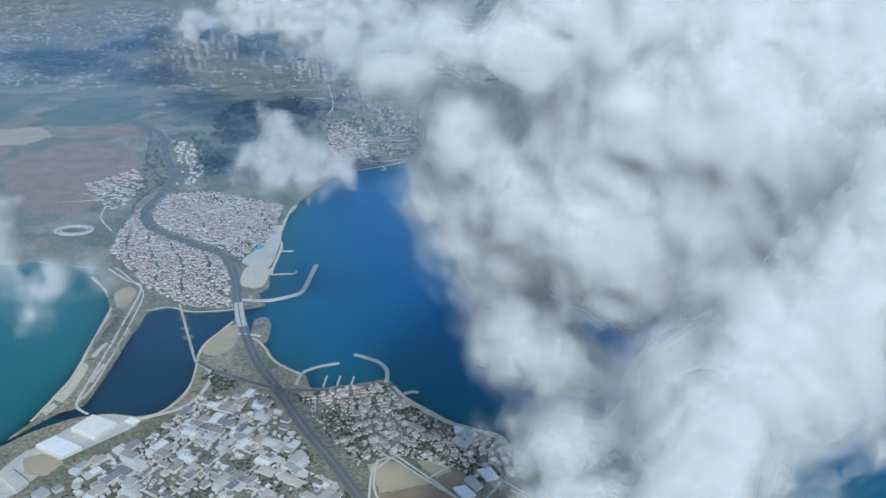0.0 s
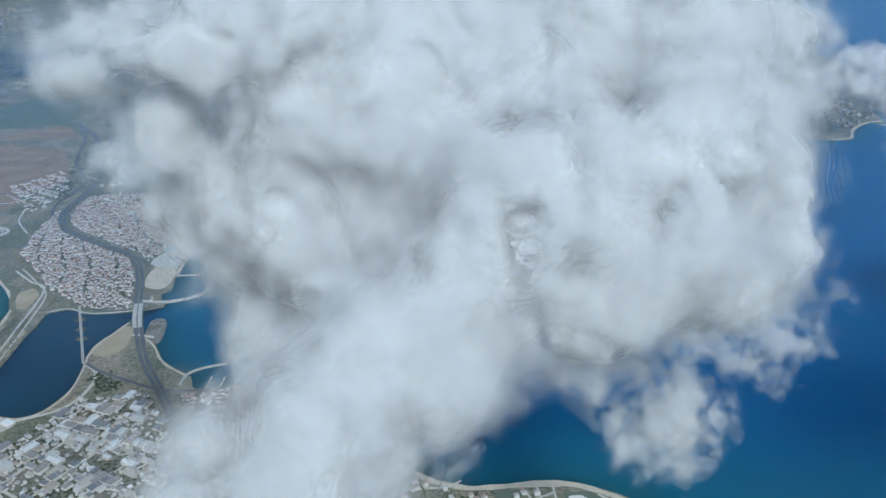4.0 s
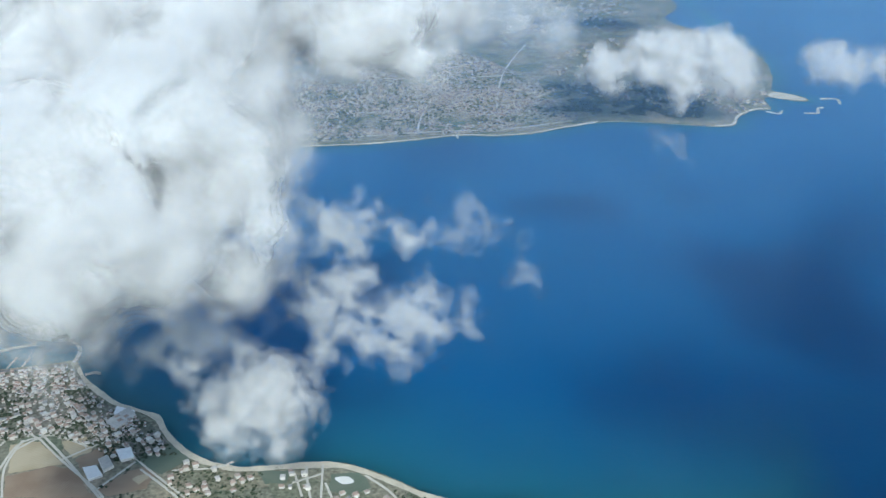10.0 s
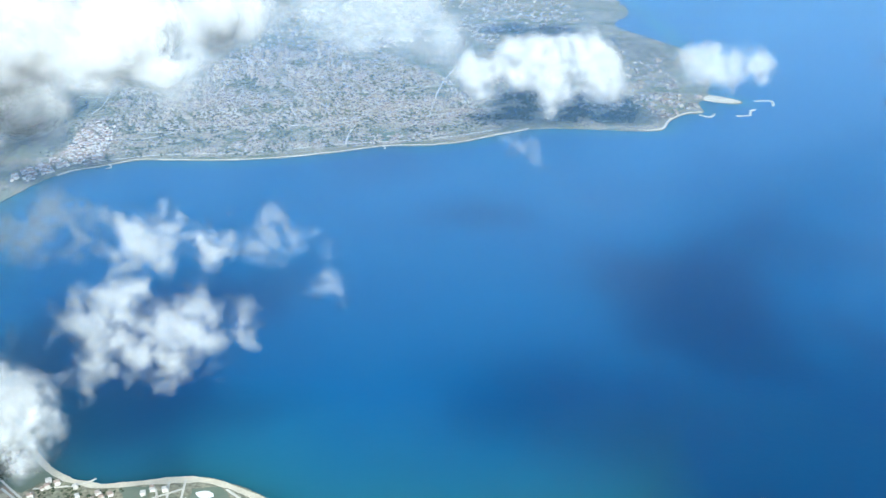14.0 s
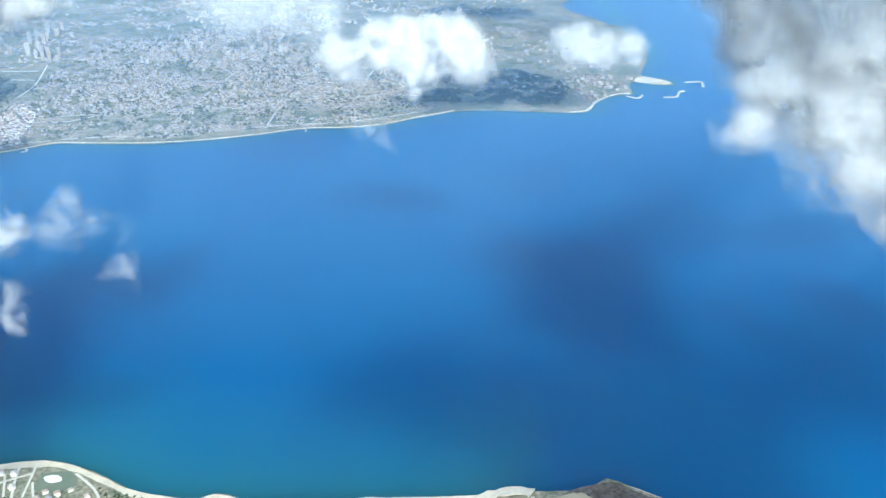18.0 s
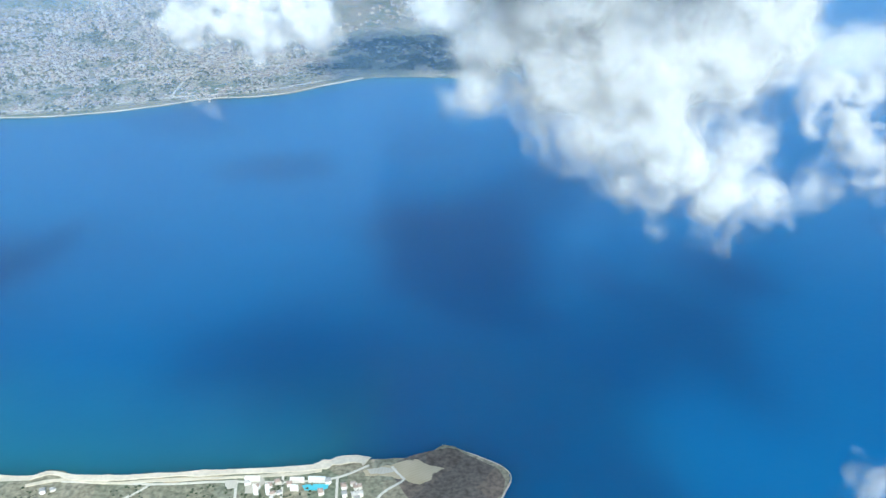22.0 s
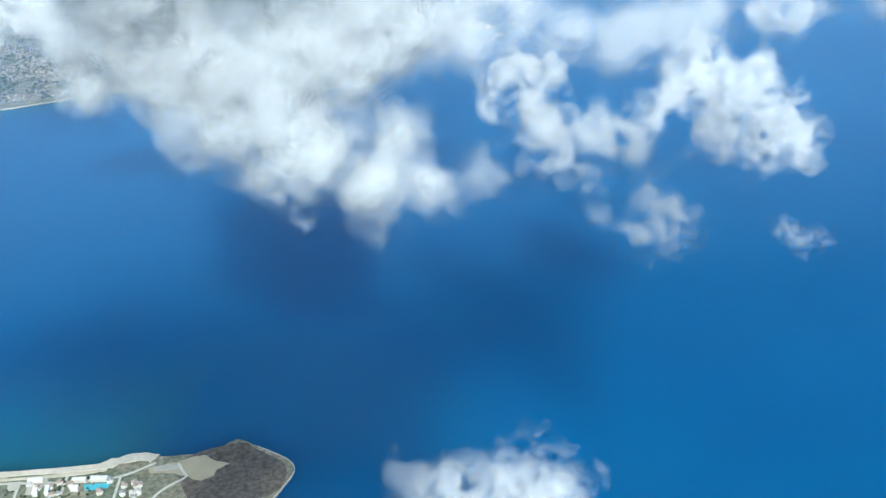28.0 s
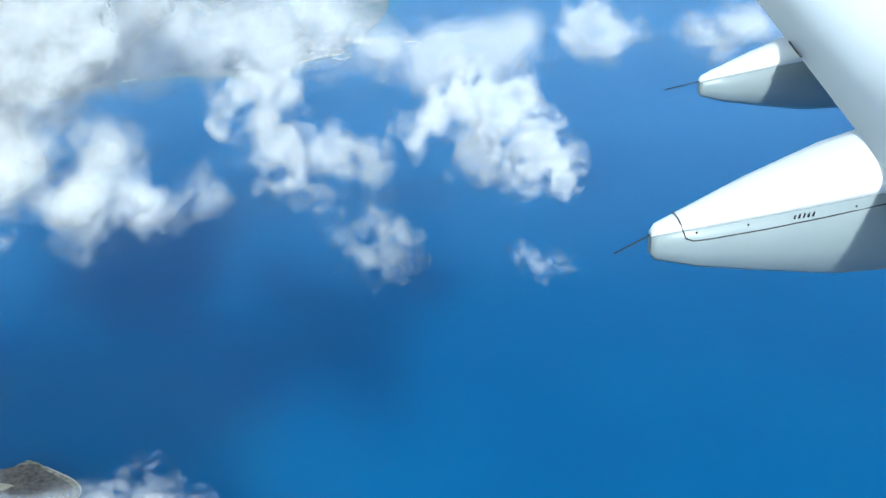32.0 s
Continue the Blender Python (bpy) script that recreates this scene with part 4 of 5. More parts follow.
CREAM_ROOF = plain("cream_roof", (0.82, 0.79, 0.72), 0.7, 0.08, 0.2)
warehouse("large cream-roofed warehouse beside the lagoon road", [(-447, 903), (-431, 931), (-397, 914), (-413, 885)], 5, CREAM_ROOF)
warehouse("large white-roofed warehouse beside a sand yard", [(-475, 870), (-459, 888), (-421, 867), (-437, 850)], 5, METAL_ROOF)
warehouse("grey warehouse with a ribbed roof", [(-491, 815), (-484, 829), (-456, 806), (-463, 790)], 4, CONCRETE)
warehouse("small pale depot beside the shore road", [(-391, 920), (-385, 929), (-372, 922), (-377, 913)], 3, METAL_ROOF)
warehouse("long grey hall among the village houses", [(-3, 883), (15, 911), (28, 895), (13, 867)], 3.5, CONCRETE)
warehouse("low white hall above the beach", [(0, 913), (24, 904), (21, 890), (1, 898)], 3, METAL_ROOF)
warehouse("grey workshop hall beside a field", [(11, 814), (19, 821), (31, 803), (23, 794)], 3.5, CONCRETE)
warehouse("pale workshop hall beside a field", [(25, 830), (40, 834), (49, 817), (36, 812)], 3.5, METAL_ROOF)
warehouse("pale hall beside a farm road", [(-1, 800), (12, 804), (24, 788), (12, 780)], 3, METAL_ROOF)
slab("ground_depot", [(-500, 800), (-492, 850), (-470, 880), (-450, 915), (-430, 935), (-385, 932), (-375, 915), (-440, 845), (-470, 785)], 1.3, CONCRETE, "paved yards round the warehouses", "ground")

for number, (corners, height) in enumerate((([(653, 722), (668, 721), (668, 717), (653, 718)], 3.5), ([(662, 710), (666, 710), (669, 698), (664, 698)], 4), ([(674, 709), (678, 709), (680, 697), (676, 697)], 4), ([(698, 716), (712, 715), (712, 711), (698, 712)], 4.5),
                                            ([(716, 716), (733, 714), (733, 710), (716, 711)], 4.5), ([(699, 706), (707, 705), (707, 700), (699, 701)], 4))):
    warehouse("white flat-roofed block of a seaside resort", corners, height, CREAM_ROOF if number % 2 else METAL_ROOF)
for number, (outline, material) in enumerate((([(-500, 945), (-492, 962), (-484, 955), (-490, 935)], SAND), ([(-486, 1075), (-480, 1110), (-474, 1108), (-478, 1072)], PATH), ([(-492, 1130), (-488, 1185), (-481, 1183), (-482, 1128)], SCRUB), ([(-466, 1010), (-463, 1055), (-458, 1055), (-460, 1010)], PATH), ([(-462, 1090), (-460, 1150), (-455, 1150), (-456, 1090)], STUBBLE))):
    slab("dike_patch", outline, 1.0 + 0.02 * number, material, "bare patch of sand and dry mud on the dike", "ground", "structure", rough=1.2, step=4, sharp=True)
district("yard_sheds", "small sheds, stacks and workshops in the yards", INDUSTRY, 5.5, 1.05, 0.5, 21, (0.35, 0.95), (1.5, 3.5), False, WALLS, PALE_ROOFS, 0.3, 5)
district("village_sheds", "garden sheds, walls and small roofs among the trees", MIMAR, 4.2, 0.6, 0.4, 23, (0.35, 0.8), (1.2, 2.6), True, WALLS, ROOFS, 0.35, 5)
district("town_annexes", "low annexes and flat roofs between the town houses", TOWN, 4.0, 0.9, 0.3, 24, (0.4, 0.9), (1.5, 3.0), False, WALLS, PALE_ROOFS, 0.35, 7)
district("roadside_sheds", "dark sheds along the approach road", [(-440, 800), (-400, 850), (-360, 870), (-330, 800), (-380, 740), (-470, 740)], 13, 1.05, 0.6, 22, (0.5, 1.1), (3, 5), False, WALLS, PALE_ROOFS, 0.2, 5)

# streets and yards of the industrial quarter
for points, width in (([(-330, 925), (-265, 888), (-195, 850), (-130, 810)], 4.5), ([(-352, 880), (-290, 842), (-215, 800), (-150, 765)], 4.0), ([(-395, 835), (-320, 790), (-260, 752)], 4.0), ([(-300, 960), (-330, 900), (-372, 820), (-405, 765)], 4.0),
                      ([(-255, 978), (-285, 915), (-330, 830), (-372, 752)], 4.0), ([(-215, 950), (-240, 895), (-285, 815), (-318, 745)], 3.5), ([(-185, 900), (-215, 845), (-262, 760)], 3.5)):
    road("street", points, width, "pale dusty street between factory yards", PATH, 1.55)
for number, outline in enumerate(([(-300, 915), (-286, 921), (-278, 903), (-292, 897)], [(-262, 935), (-240, 948), (-231, 930), (-252, 918)], [(-236, 872), (-220, 880), (-212, 864), (-228, 856)], [(-345, 862), (-330, 870), (-322, 852), (-338, 845)],
                                  [(-205, 838), (-186, 848), (-178, 830), (-198, 821)], [(-300, 830), (-284, 838), (-276, 820), (-292, 812)])):
    slab("yard", outline, 1.48 + 0.006 * number, PALE if number % 2 else PATH, "pale gravel yard among the halls", "yard", "structure", rough=1.5, step=4, sharp=True)

# near houses, each a thing of its own
HOUSES = [house(w, d, h) for w, d, h in ((4.4, 5.2, 2.8), (5.2, 5.0, 3.6), (3.8, 4.6, 2.4), (6.0, 4.8, 4.2))]
for ob in HOUSES:
    tagged(ob, "small plastered house with a tiled roof", "house", "houses along the near shore")
spots = []
for outline, pitch, turn, fill, seed in (([(-140, 880), (-105, 852), (-64, 862), (0, 838), (20, 815), (88, 826), (60, 862), (20, 892), (-20, 915), (-60, 935), (-110, 920)], 7.4, 0.7, 0.62, 30),
                                         ([(80, 800), (104, 812), (157, 795), (190, 790), (170, 762), (110, 758)], 8.0, 0.4, 0.55, 31), ([(205, 796), (250, 796), (256, 765), (212, 765)], 8.0, 0.05, 0.7, 32),
                                         ([(655, 716), (688, 716), (692, 690), (660, 690)], 7.0, 0.05, 0.7, 33), ([(695, 712), (741, 710), (739, 690), (697, 690)], 9.0, 0.05, 0.5, 34), ([(746, 706), (766, 708), (768, 681), (747, 683)], 5.6, 0.05, 0.9, 35),
                                         ([(440, 728), (470, 724), (470, 690), (430, 690)], 8.0, 0.2, 0.6, 36), ([(280, 780), (330, 755), (330, 730), (270, 740)], 9.0, 0.4, 0.45, 37)):
    x, y, bend, rng = scatter(outline, pitch, turn, fill, seed, 0.2, 4)
    spots += [(x[i], y[i], bend[i] + (math.pi / 2 if rng.random() < 0.4 else 0), int(rng.integers(4))) for i in range(len(x))]
placed = set()
for x, y, bend, kind in spots[:330]:
    m = pose(x, y, 1.3, 0, 0, math.degrees(bend))
    if kind in placed:
        copy_thing(HOUSES[kind], m)
    else:
        HOUSES[kind].matrix_basis = m
        placed.add(kind)


# ---- trees and scrub ----
LEAVES = pieces("tree_leaves", [(0.05, 0.075, 0.04), (0.07, 0.09, 0.05), (0.04, 0.06, 0.035), (0.085, 0.1, 0.06)], 0.9)


def woods(name, label, outline, count, size, seed, avoid=()):
    """Tree crowns, each a lumpy tuft with an uneven outline."""
    rng = np.random.default_rng(seed)
    P = np.array(outline, float)
    xy = rng.uniform(P.min(0), P.max(0), (count * 4, 2))
    clump = np.array([noise.noise((a * 0.02, b * 0.02, seed)) for a, b in xy])
    xy = xy[inside(outline, xy[:, 0], xy[:, 1]) & (clump > -0.1)][:count]
    for line, width in BUSY:
        xy = xy[near_line(line, xy[:, 0], xy[:, 1]) > width]
    n = len(xy)
    base = np.array([(math.cos(k * 1.2566), math.sin(k * 1.2566), 0.35) for k in range(5)] + [(0.6 * math.cos(k * 1.2566 + 0.6), 0.6 * math.sin(k * 1.2566 + 0.6), 0.85) for k in range(5)] + [(0, 0, 1.05), (0, 0, 0)])
    faces = [(k, (k + 1) % 5, 5 + k) for k in range(5)] + [((k + 1) % 5, 5 + (k + 1) % 5, 5 + k) for k in range(5)] + [(5 + k, 5 + (k + 1) % 5, 10) for k in range(5)] + [((k + 1) % 5, k, 11) for k in range(5)]
    scale = rng.uniform(*size, n)[:, None, None]
    V = base[None] * scale * rng.uniform(0.7, 1.3, (n, 12, 3))
    V[:, :, :2] += xy[:, None, :]
    V[:, :, 2] += 1.1
    F = (np.array(faces)[None] + 12 * np.arange(n)[:, None, None]).reshape(-1, 3)
    me = flat_mesh(name, V.reshape(-1, 3).tolist(), F.tolist())
    tagged(mesh_part(name, me, LEAVES), label, "trees", kind="stuff")


woods("town_trees", "dark trees between the town houses", TOWN, 1200, (1.0, 2.2), 1)
woods("park_trees", "dark grove behind the town beach", [(-400, 1380), (-345, 1400), (-312, 1476), (-330, 1560), (-400, 1500)], 260, (1.5, 3.0), 2)
woods("village_trees", "dark gardens and trees of the village", MIMAR, 1300, (1.0, 2.2), 3)
woods("grove", "dense dark grove beside the highway", [(-119, 826), (-95, 838), (-88, 790), (-70, 740), (-110, 760)], 420, (1.5, 2.6), 4)
woods("shore_trees", "dark bushes and trees behind the beach", [(75, 850), (104, 815), (160, 795), (250, 798), (330, 768), (420, 735), (420, 640), (100, 640), (20, 760)], 1700, (0.8, 2.0), 5)
woods("headland_scrub", "low scrub behind the bluff", [(430, 728), (560, 722), (720, 720), (740, 640), (430, 640)], 420, (0.8, 1.8), 6)
woods("industry_trees", "trees along the industrial streets", INDUSTRY, 800, (1.0, 2.2), 7)
woods("lagoon_trees", "trees beside the lagoon", [(-335, 1000), (-310, 1040), (-290, 1035), (-270, 1000), (-310, 975)], 160, (1.2, 2.4), 8)
# far trees: paler leaves, with the distance haze put into their colour
LEAVES = pieces("haze_paled_leaves", [(0.11, 0.13, 0.1), (0.13, 0.145, 0.115), (0.1, 0.115, 0.09)], 0.9)
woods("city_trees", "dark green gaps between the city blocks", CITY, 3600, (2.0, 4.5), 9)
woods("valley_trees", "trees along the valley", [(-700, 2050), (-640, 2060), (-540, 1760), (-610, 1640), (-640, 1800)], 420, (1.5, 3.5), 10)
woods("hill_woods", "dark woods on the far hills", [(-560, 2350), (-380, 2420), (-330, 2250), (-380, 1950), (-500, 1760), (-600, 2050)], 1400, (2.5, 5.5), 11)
# dark crowns fill the patch that cloud shade darkens on the cape
woods("cape_woods", "dark trees standing in for cloud shade on the cape", [(680, 2110), (980, 2060), (1040, 2240), (900, 2380), (640, 2330)], 1500, (3, 6), 12)
woods("lake_scrub", "scrub on the dike", [(-490, 1060), (-450, 1060), (-450, 1190), (-492, 1190)], 120, (0.7, 1.6), 13)

# ---- sports ground, pools ----
POOL = plain("pool_water", (0.12, 0.5, 0.6), 0.15, 0.1, 0.5)


def stadium():
    thing = tagged(new("sports_ground"), "oval sports ground with a green pitch and pale stands", "stadium")
    cx, cy = -668, 1503
    ring = [(cx + 32 * math.cos(a), cy + 20 * math.sin(a)) for a in np.linspace(0, 2 * math.pi, 33)]
    v, f = ribbon(ring, 6, 3.2, 2.4)
    mesh_part("stand", flat_mesh("stand", v, f), CONCRETE, thing)
    v, f = ribbon([(cx + 24 * math.cos(a), cy + 13 * math.sin(a)) for a in np.linspace(0, 2 * math.pi, 33)], 3, 1.9, 0.8)
    mesh_part("track", flat_mesh("track", v, f), PATH, thing)
    ob = land("pitch", [(cx + 21 * math.cos(a), cy + 11 * math.sin(a)) for a in np.linspace(0, 2 * math.pi, 25)[:-1]], 1.8, GREEN, "", 0.9)
    ob.parent = thing
    del ob["kind"], ob["category"]


stadium()
slab("swimming_pool", [(-338, 1432), (-325, 1440), (-320, 1428), (-332, 1420)], 1.9, POOL, "turquoise swimming pool in the seaside park", "swimming pool", "", 0.7, 0.3, 4)
slab("swimming_pool", [(710, 708), (736, 707), (735, 701), (713, 701)], 1.9, POOL, "long turquoise swimming pool of a holiday resort", "swimming pool", "", 0.7, 0.2, 4)
slab("pond", [(268, 786), (282, 788), (289, 779), (277, 776)], 1.6, CREAM_ROOF, "small round pale basin behind the beach", "basin", "", 0.4, 0.3, 4)


# ---- clouds ----
def lattice(ix, iy, iz, seed):
    h = (ix * 374761393 + iy * 668265263 + iz * 2147483647 + seed * 1274126177) & 0xFFFFFFFF
    h = ((h ^ (h >> 13)) * 1274126177) & 0xFFFFFFFF
    return (((h ^ (h >> 16)) & 0xFFFF) / 65535.0).astype(np.float32)


def value_noise(x, y, z, seed):
    x0, y0, z0 = (np.floor(v).astype(np.int64) for v in (x, y, z))
    u, v, w = ((a - b).astype(np.float32) for a, b in ((x, x0), (y, y0), (z, z0)))
    u, v, w = (s * s * s * (s * (s * 6 - 15) + 10) for s in (u, v, w))
    total = 0
    for i in (0, 1):
        for j in (0, 1):
            for k in (0, 1):
                total = total + lattice(x0 + i, y0 + j, z0 + k, seed) * (u if i else 1 - u) * (v if j else 1 - v) * (w if k else 1 - w)
    return total * 2 - 1


def turbulence(x, y, z, size, octaves, seed):
    """The sums of one, two and more octaves of noise."""
    total, gain, reach, sums = 0, 1.0, 1.0 / size, []
    for o in range(octaves):
        total = total + gain * value_noise(x * reach + 17.3 * o, y * reach, z * reach, seed + o)
        gain, reach = gain * 0.5, reach * 2.03
        sums.append(total)
    return sums


def surface_of(field, level, corner, step):
    """The surface where a field on a grid passes a level: one vertex in each cell that it crosses."""
    filled = field > level
    box = []
    for axis in range(3):
        rows = np.flatnonzero(filled.any(tuple(k for k in range(3) if k != axis)))
        box.append(slice(max(rows[0] - 2, 0), rows[-1] + 3))
    field, solid = field[tuple(box)], filled[tuple(box)]
    corner = np.array(corner) + step * np.array([b.start for b in box])
    nx, ny, nz = field.shape
    count = np.zeros((nx - 1, ny - 1, nz - 1), np.int32)
    total = np.zeros((nx - 1, ny - 1, nz - 1, 3), np.float32)
    axes = np.indices((nx - 1, ny - 1, nz - 1)).transpose(1, 2, 3, 0).astype(float)
    edges = []
    for axis in range(3):
        lo, hi = [slice(None)] * 3, [slice(None)] * 3
        lo[axis], hi[axis] = slice(0, -1), slice(1, None)
        a, b = field[tuple(lo)], field[tuple(hi)]
        cross = (a > level) != (b > level)
        at = np.where(cross, (level - a) / np.where(cross, b - a, 1), 0)
        edges.append((cross, solid[tuple(lo)]))
        others = [k for k in range(3) if k != axis]
        for p in (0, 1):
            for q in (0, 1):
                pick = [slice(0, n - 1) for n in (nx, ny, nz)]
                for k, off in zip(others, (p, q)):
                    pick[k] = slice(off, off + (nx, ny, nz)[k] - 1)
                c, s = cross[tuple(pick)], at[tuple(pick)]
                count += c
                total[..., axis] += np.where(c, s, 0)
                for k, off in zip(others, (p, q)):
                    total[..., k] += np.where(c, off, 0)
    used = count > 0
    index = np.full(count.shape, -1)
    index[used] = np.arange(used.sum())
    verts = (axes[used] + total[used] / count[used][:, None]) * step + np.array(corner)
    quads = []
    for axis in range(3):
        cross, first = edges[axis]
        k1, k2 = [k for k in range(3) if k != axis]
        pick = [slice(None)] * 3
        pick[k1], pick[k2] = slice(1, cross.shape[k1] - 1), slice(1, cross.shape[k2] - 1)
        c = np.argwhere(cross[tuple(pick)])
        if not len(c):
            continue
        c[:, k1] += 1
        c[:, k2] += 1
        way = first[tuple(c.T)]
        ring = []
        for o1, o2 in ((-1, -1), (0, -1), (0, 0), (-1, 0)):
            cell = c.copy()
            cell[:, k1] += o1
            cell[:, k2] += o2
            ring.append(index[tuple(cell.T)])
        q = np.stack(ring, -1)
        if axis == 1:
            q = q[:, ::-1]
        q[~way] = q[~way][:, ::-1]
        quads.append(q)
    return verts, np.concatenate(quads)


def grid_mesh(name, verts, quads):
    me = bpy.data.meshes.new(name)
    me.vertices.add(len(verts))
    me.vertices.foreach_set("co", verts.astype(np.float32).ravel())
    me.loops.add(quads.size)
    me.loops.foreach_set("vertex_index", quads.astype(np.int32).ravel())
    me.polygons.add(len(quads))
    me.polygons.foreach_set("loop_start", np.arange(0, quads.size, 4, dtype=np.int32))
    me.update(calc_edges=True)
    me.polygons.foreach_set("use_smooth", np.ones(len(quads), bool))
    return me


VAPOUR = {}


def vapour(*kind):
    if kind not in VAPOUR:
        VAPOUR[kind] = cloud_material("cloud_vapour", *kind)
    return VAPOUR[kind]


def cloud(label, puffs, step, billow, shells, seed, ragged=0.06, torn_by=0.5, lumpy=0.35, fray=0.0, merge=0.35):
    """A cloud: rounded puffs merged into one body, roughened by turbulence, in veils that thicken inward."""
    P = np.array(puffs, float)
    reach = billow * 1.6 + 2 * step + max(0.0, -shells[0][0])
    low, high = (P[:, :3] - P[:, 3:]).min(0) - reach, (P[:, :3] + P[:, 3:]).max(0) + reach
    n = np.ceil((high - low) / step).astype(int) + 1
    X, Y, Z = np.meshgrid(*[low[k] + step * np.arange(n[k], dtype=np.float32) for k in range(3)], indexing="ij")
    near = np.full(X.shape, -1e9, np.float32)
    for x, y, z, r in P:
        d = (r - np.sqrt((X - x) ** 2 + (Y - y) ** 2 + ((Z - z) * 1.12) ** 2)).astype(np.float32)
        k = merge * r
        h = np.clip(0.5 + 0.5 * (d - near) / k, 0, 1)
        near = np.where(near < -1e8, d, near * (1 - h) + d * h + k * h * (1 - h))
    # turbulence matters near the skin alone
    skin = (near > -2.2 * billow - 12) & (near < shells[-1][0] + 2.2 * billow + 2 * step)
    x, y, z = X[skin].astype(float), Y[skin].astype(float), Z[skin].astype(float)
    sums = turbulence(x, y, z, billow * (1.5 if fray else 2.2), 4, seed)
    lumps = 1 - np.abs(turbulence(x + 31, y, z, billow * 1.5, 3, seed + 40)[-1]) * 1.6
    inner = near.copy()
    inner[skin] += billow * ((0.8 + fray) * sums[1] + lumpy * (lumps - 0.3) - 0.3 * fray)
    near[skin] += billow * ((0.8 + fray) * sums[3] + lumpy * (lumps - 0.3) - 0.3 * fray)
    thing = tagged(new("cloud"), label, "cloud")
    thing.location = P[:, :3].mean(0)
    bpy.context.view_layer.update()
    for depth, cover in shells:
        mix = min(1.0, max(0.0, depth / 9.0))
        field = near * (1 - mix) + inner * mix
        if field.max() <= depth + step * 0.3:
            continue
        verts, quads = surface_of(field, depth, low, step)
        if len(verts) < 20:
            continue
        me = grid_mesh("veil", verts - np.array(thing.location), quads)
        mesh_part("core" if cover >= 1 else "veil", me, vapour(cover, round(depth, 2), ragged, torn_by), thing)
    return thing


def soft(outer, inner, count, thin, dense):
    """Veils at even steps from the outer edge inward, each a little denser."""
    return tuple((outer + (inner - outer) * i / (count - 1), thin + (dense - thin) * (i / (count - 1)) ** 1.5) for i in range(count))


THICK = soft(-13.0, 15.0, 13, 0.06, 0.42) + ((20.0, 1.0),)
SOFT_THICK = soft(-13.0, 17.0, 14, 0.05, 0.34)
MEDIUM = soft(-10.0, 12.0, 14, 0.05, 0.2)
THIN = soft(-9.0, 11.0, 12, 0.03, 0.13)
WISPY = soft(-9.0, 9.0, 13, 0.02, 0.1)
FAINT = soft(-7.0, 7.0, 9, 0.012, 0.04)
GREY = ((-10.0, 0.03), (-4.0, 0.05), (3.0, 0.07), (10.0, 0.1), (18.0, 0.15), (28.0, 0.25))
VEIL = ((-6.0, 0.03), (0.0, 0.05), (7.0, 0.08), (15.0, 0.11), (24.0, 0.14))
cloud("towering white cumulus cloud with a soft ragged edge",
      [(266, 418, 534, 36), (276, 399, 499, 38), (296, 378, 473, 16), (243, 384, 517, 44), (222, 424, 532, 23), (193, 360, 501, 44), (242, 361, 467, 41), (170, 409, 526, 24), (158, 341, 472, 39),
       (124, 330, 447, 39), (102, 311, 429, 43), (51, 320, 403, 31), (206, 352, 447, 31), (282, 387, 444, 20), (92, 296, 408, 38), (264, 444, 563, 42), (146, 332, 440, 28), (226, 451, 569, 35)], 3.4, 14, THICK, 3, 0.03, 0.5, 0.15, 0.0, 0.6)
cloud("tall cumulus cloud with a shaded grey underside",
      [(-30, 443, 530, 22), (-5, 452, 550, 26), (36, 443, 554, 35), (75, 432, 551, 34), (127, 430, 546, 39), (6, 467, 509, 23), (2, 505, 448, 34), (28, 510, 410, 41), (35, 500, 361, 29), (51, 493, 469, 54),
       (96, 463, 448, 58), (92, 458, 512, 54), (144, 428, 492, 52), (182, 430, 519, 48), (65, 484, 351, 30), (205, 405, 486, 44), (135, 424, 433, 43), (92, 487, 577, 54), (175, 477, 575, 56)], 3.8, 13, THICK, 9, 0.03, 0.5, 0.12, 0.0, 0.7)
cloud("small round white cumulus puff over the sea", [(273, 451, 327, 23), (252, 446, 316, 12), (286, 456, 339, 13), (280, 448, 309, 13)], 1.8, 9, MEDIUM, 15, 0.06, 0.9, 0.1, 0.42)
cloud("torn white cumulus cloud over the sea", [(348, 535, 328, 23), (325, 541, 329, 19), (295, 547, 341, 20), (306, 536, 319, 15), (370, 542, 333, 19), (393, 547, 330, 11), (329, 552, 353, 11)], 2.0, 11, WISPY, 21, 0.06, 0.95, 0.15, 0.42)
cloud("thin wisp of cloud over the sea", [(228, 660, 360, 16), (208, 660, 346, 14), (252, 660, 345, 13), (240, 660, 367, 10), (277, 660, 337, 13), (303, 660, 339, 12), (321, 661, 349, 15), (341, 660, 347, 13), (295, 659, 340, 17), (273, 660, 342, 15), (352, 657, 341, 9)], 2.0, 13, WISPY, 27, 0.06, 1.0, 0.1, 0.42)
cloud("faint wisp of cloud", [(408, 655, 347, 16), (426, 656, 349, 10), (439, 641, 317, 11), (443, 648, 333, 8)], 2.0, 14, FAINT, 33, 0.06, 1.0, 0.1, 0.42)
cloud("ragged cumulus fringe beside the towering cloud", [(243, 469, 362, 19), (227, 465, 354, 16), (258, 472, 357, 12), (278, 455, 321, 18)], 2.0, 11, WISPY, 39, 0.06, 0.95, 0.15, 0.42)
cloud("bright white cumulus cloud over the far shore", [(633, 1098, 370, 34), (673, 1097, 369, 43), (720, 1092, 356, 34), (579, 1094, 358, 28), (658, 1082, 342, 20), (697, 1103, 377, 30)], 3.5, 13, MEDIUM, 45, 0.04, 0.6, 0.2, 0.1)
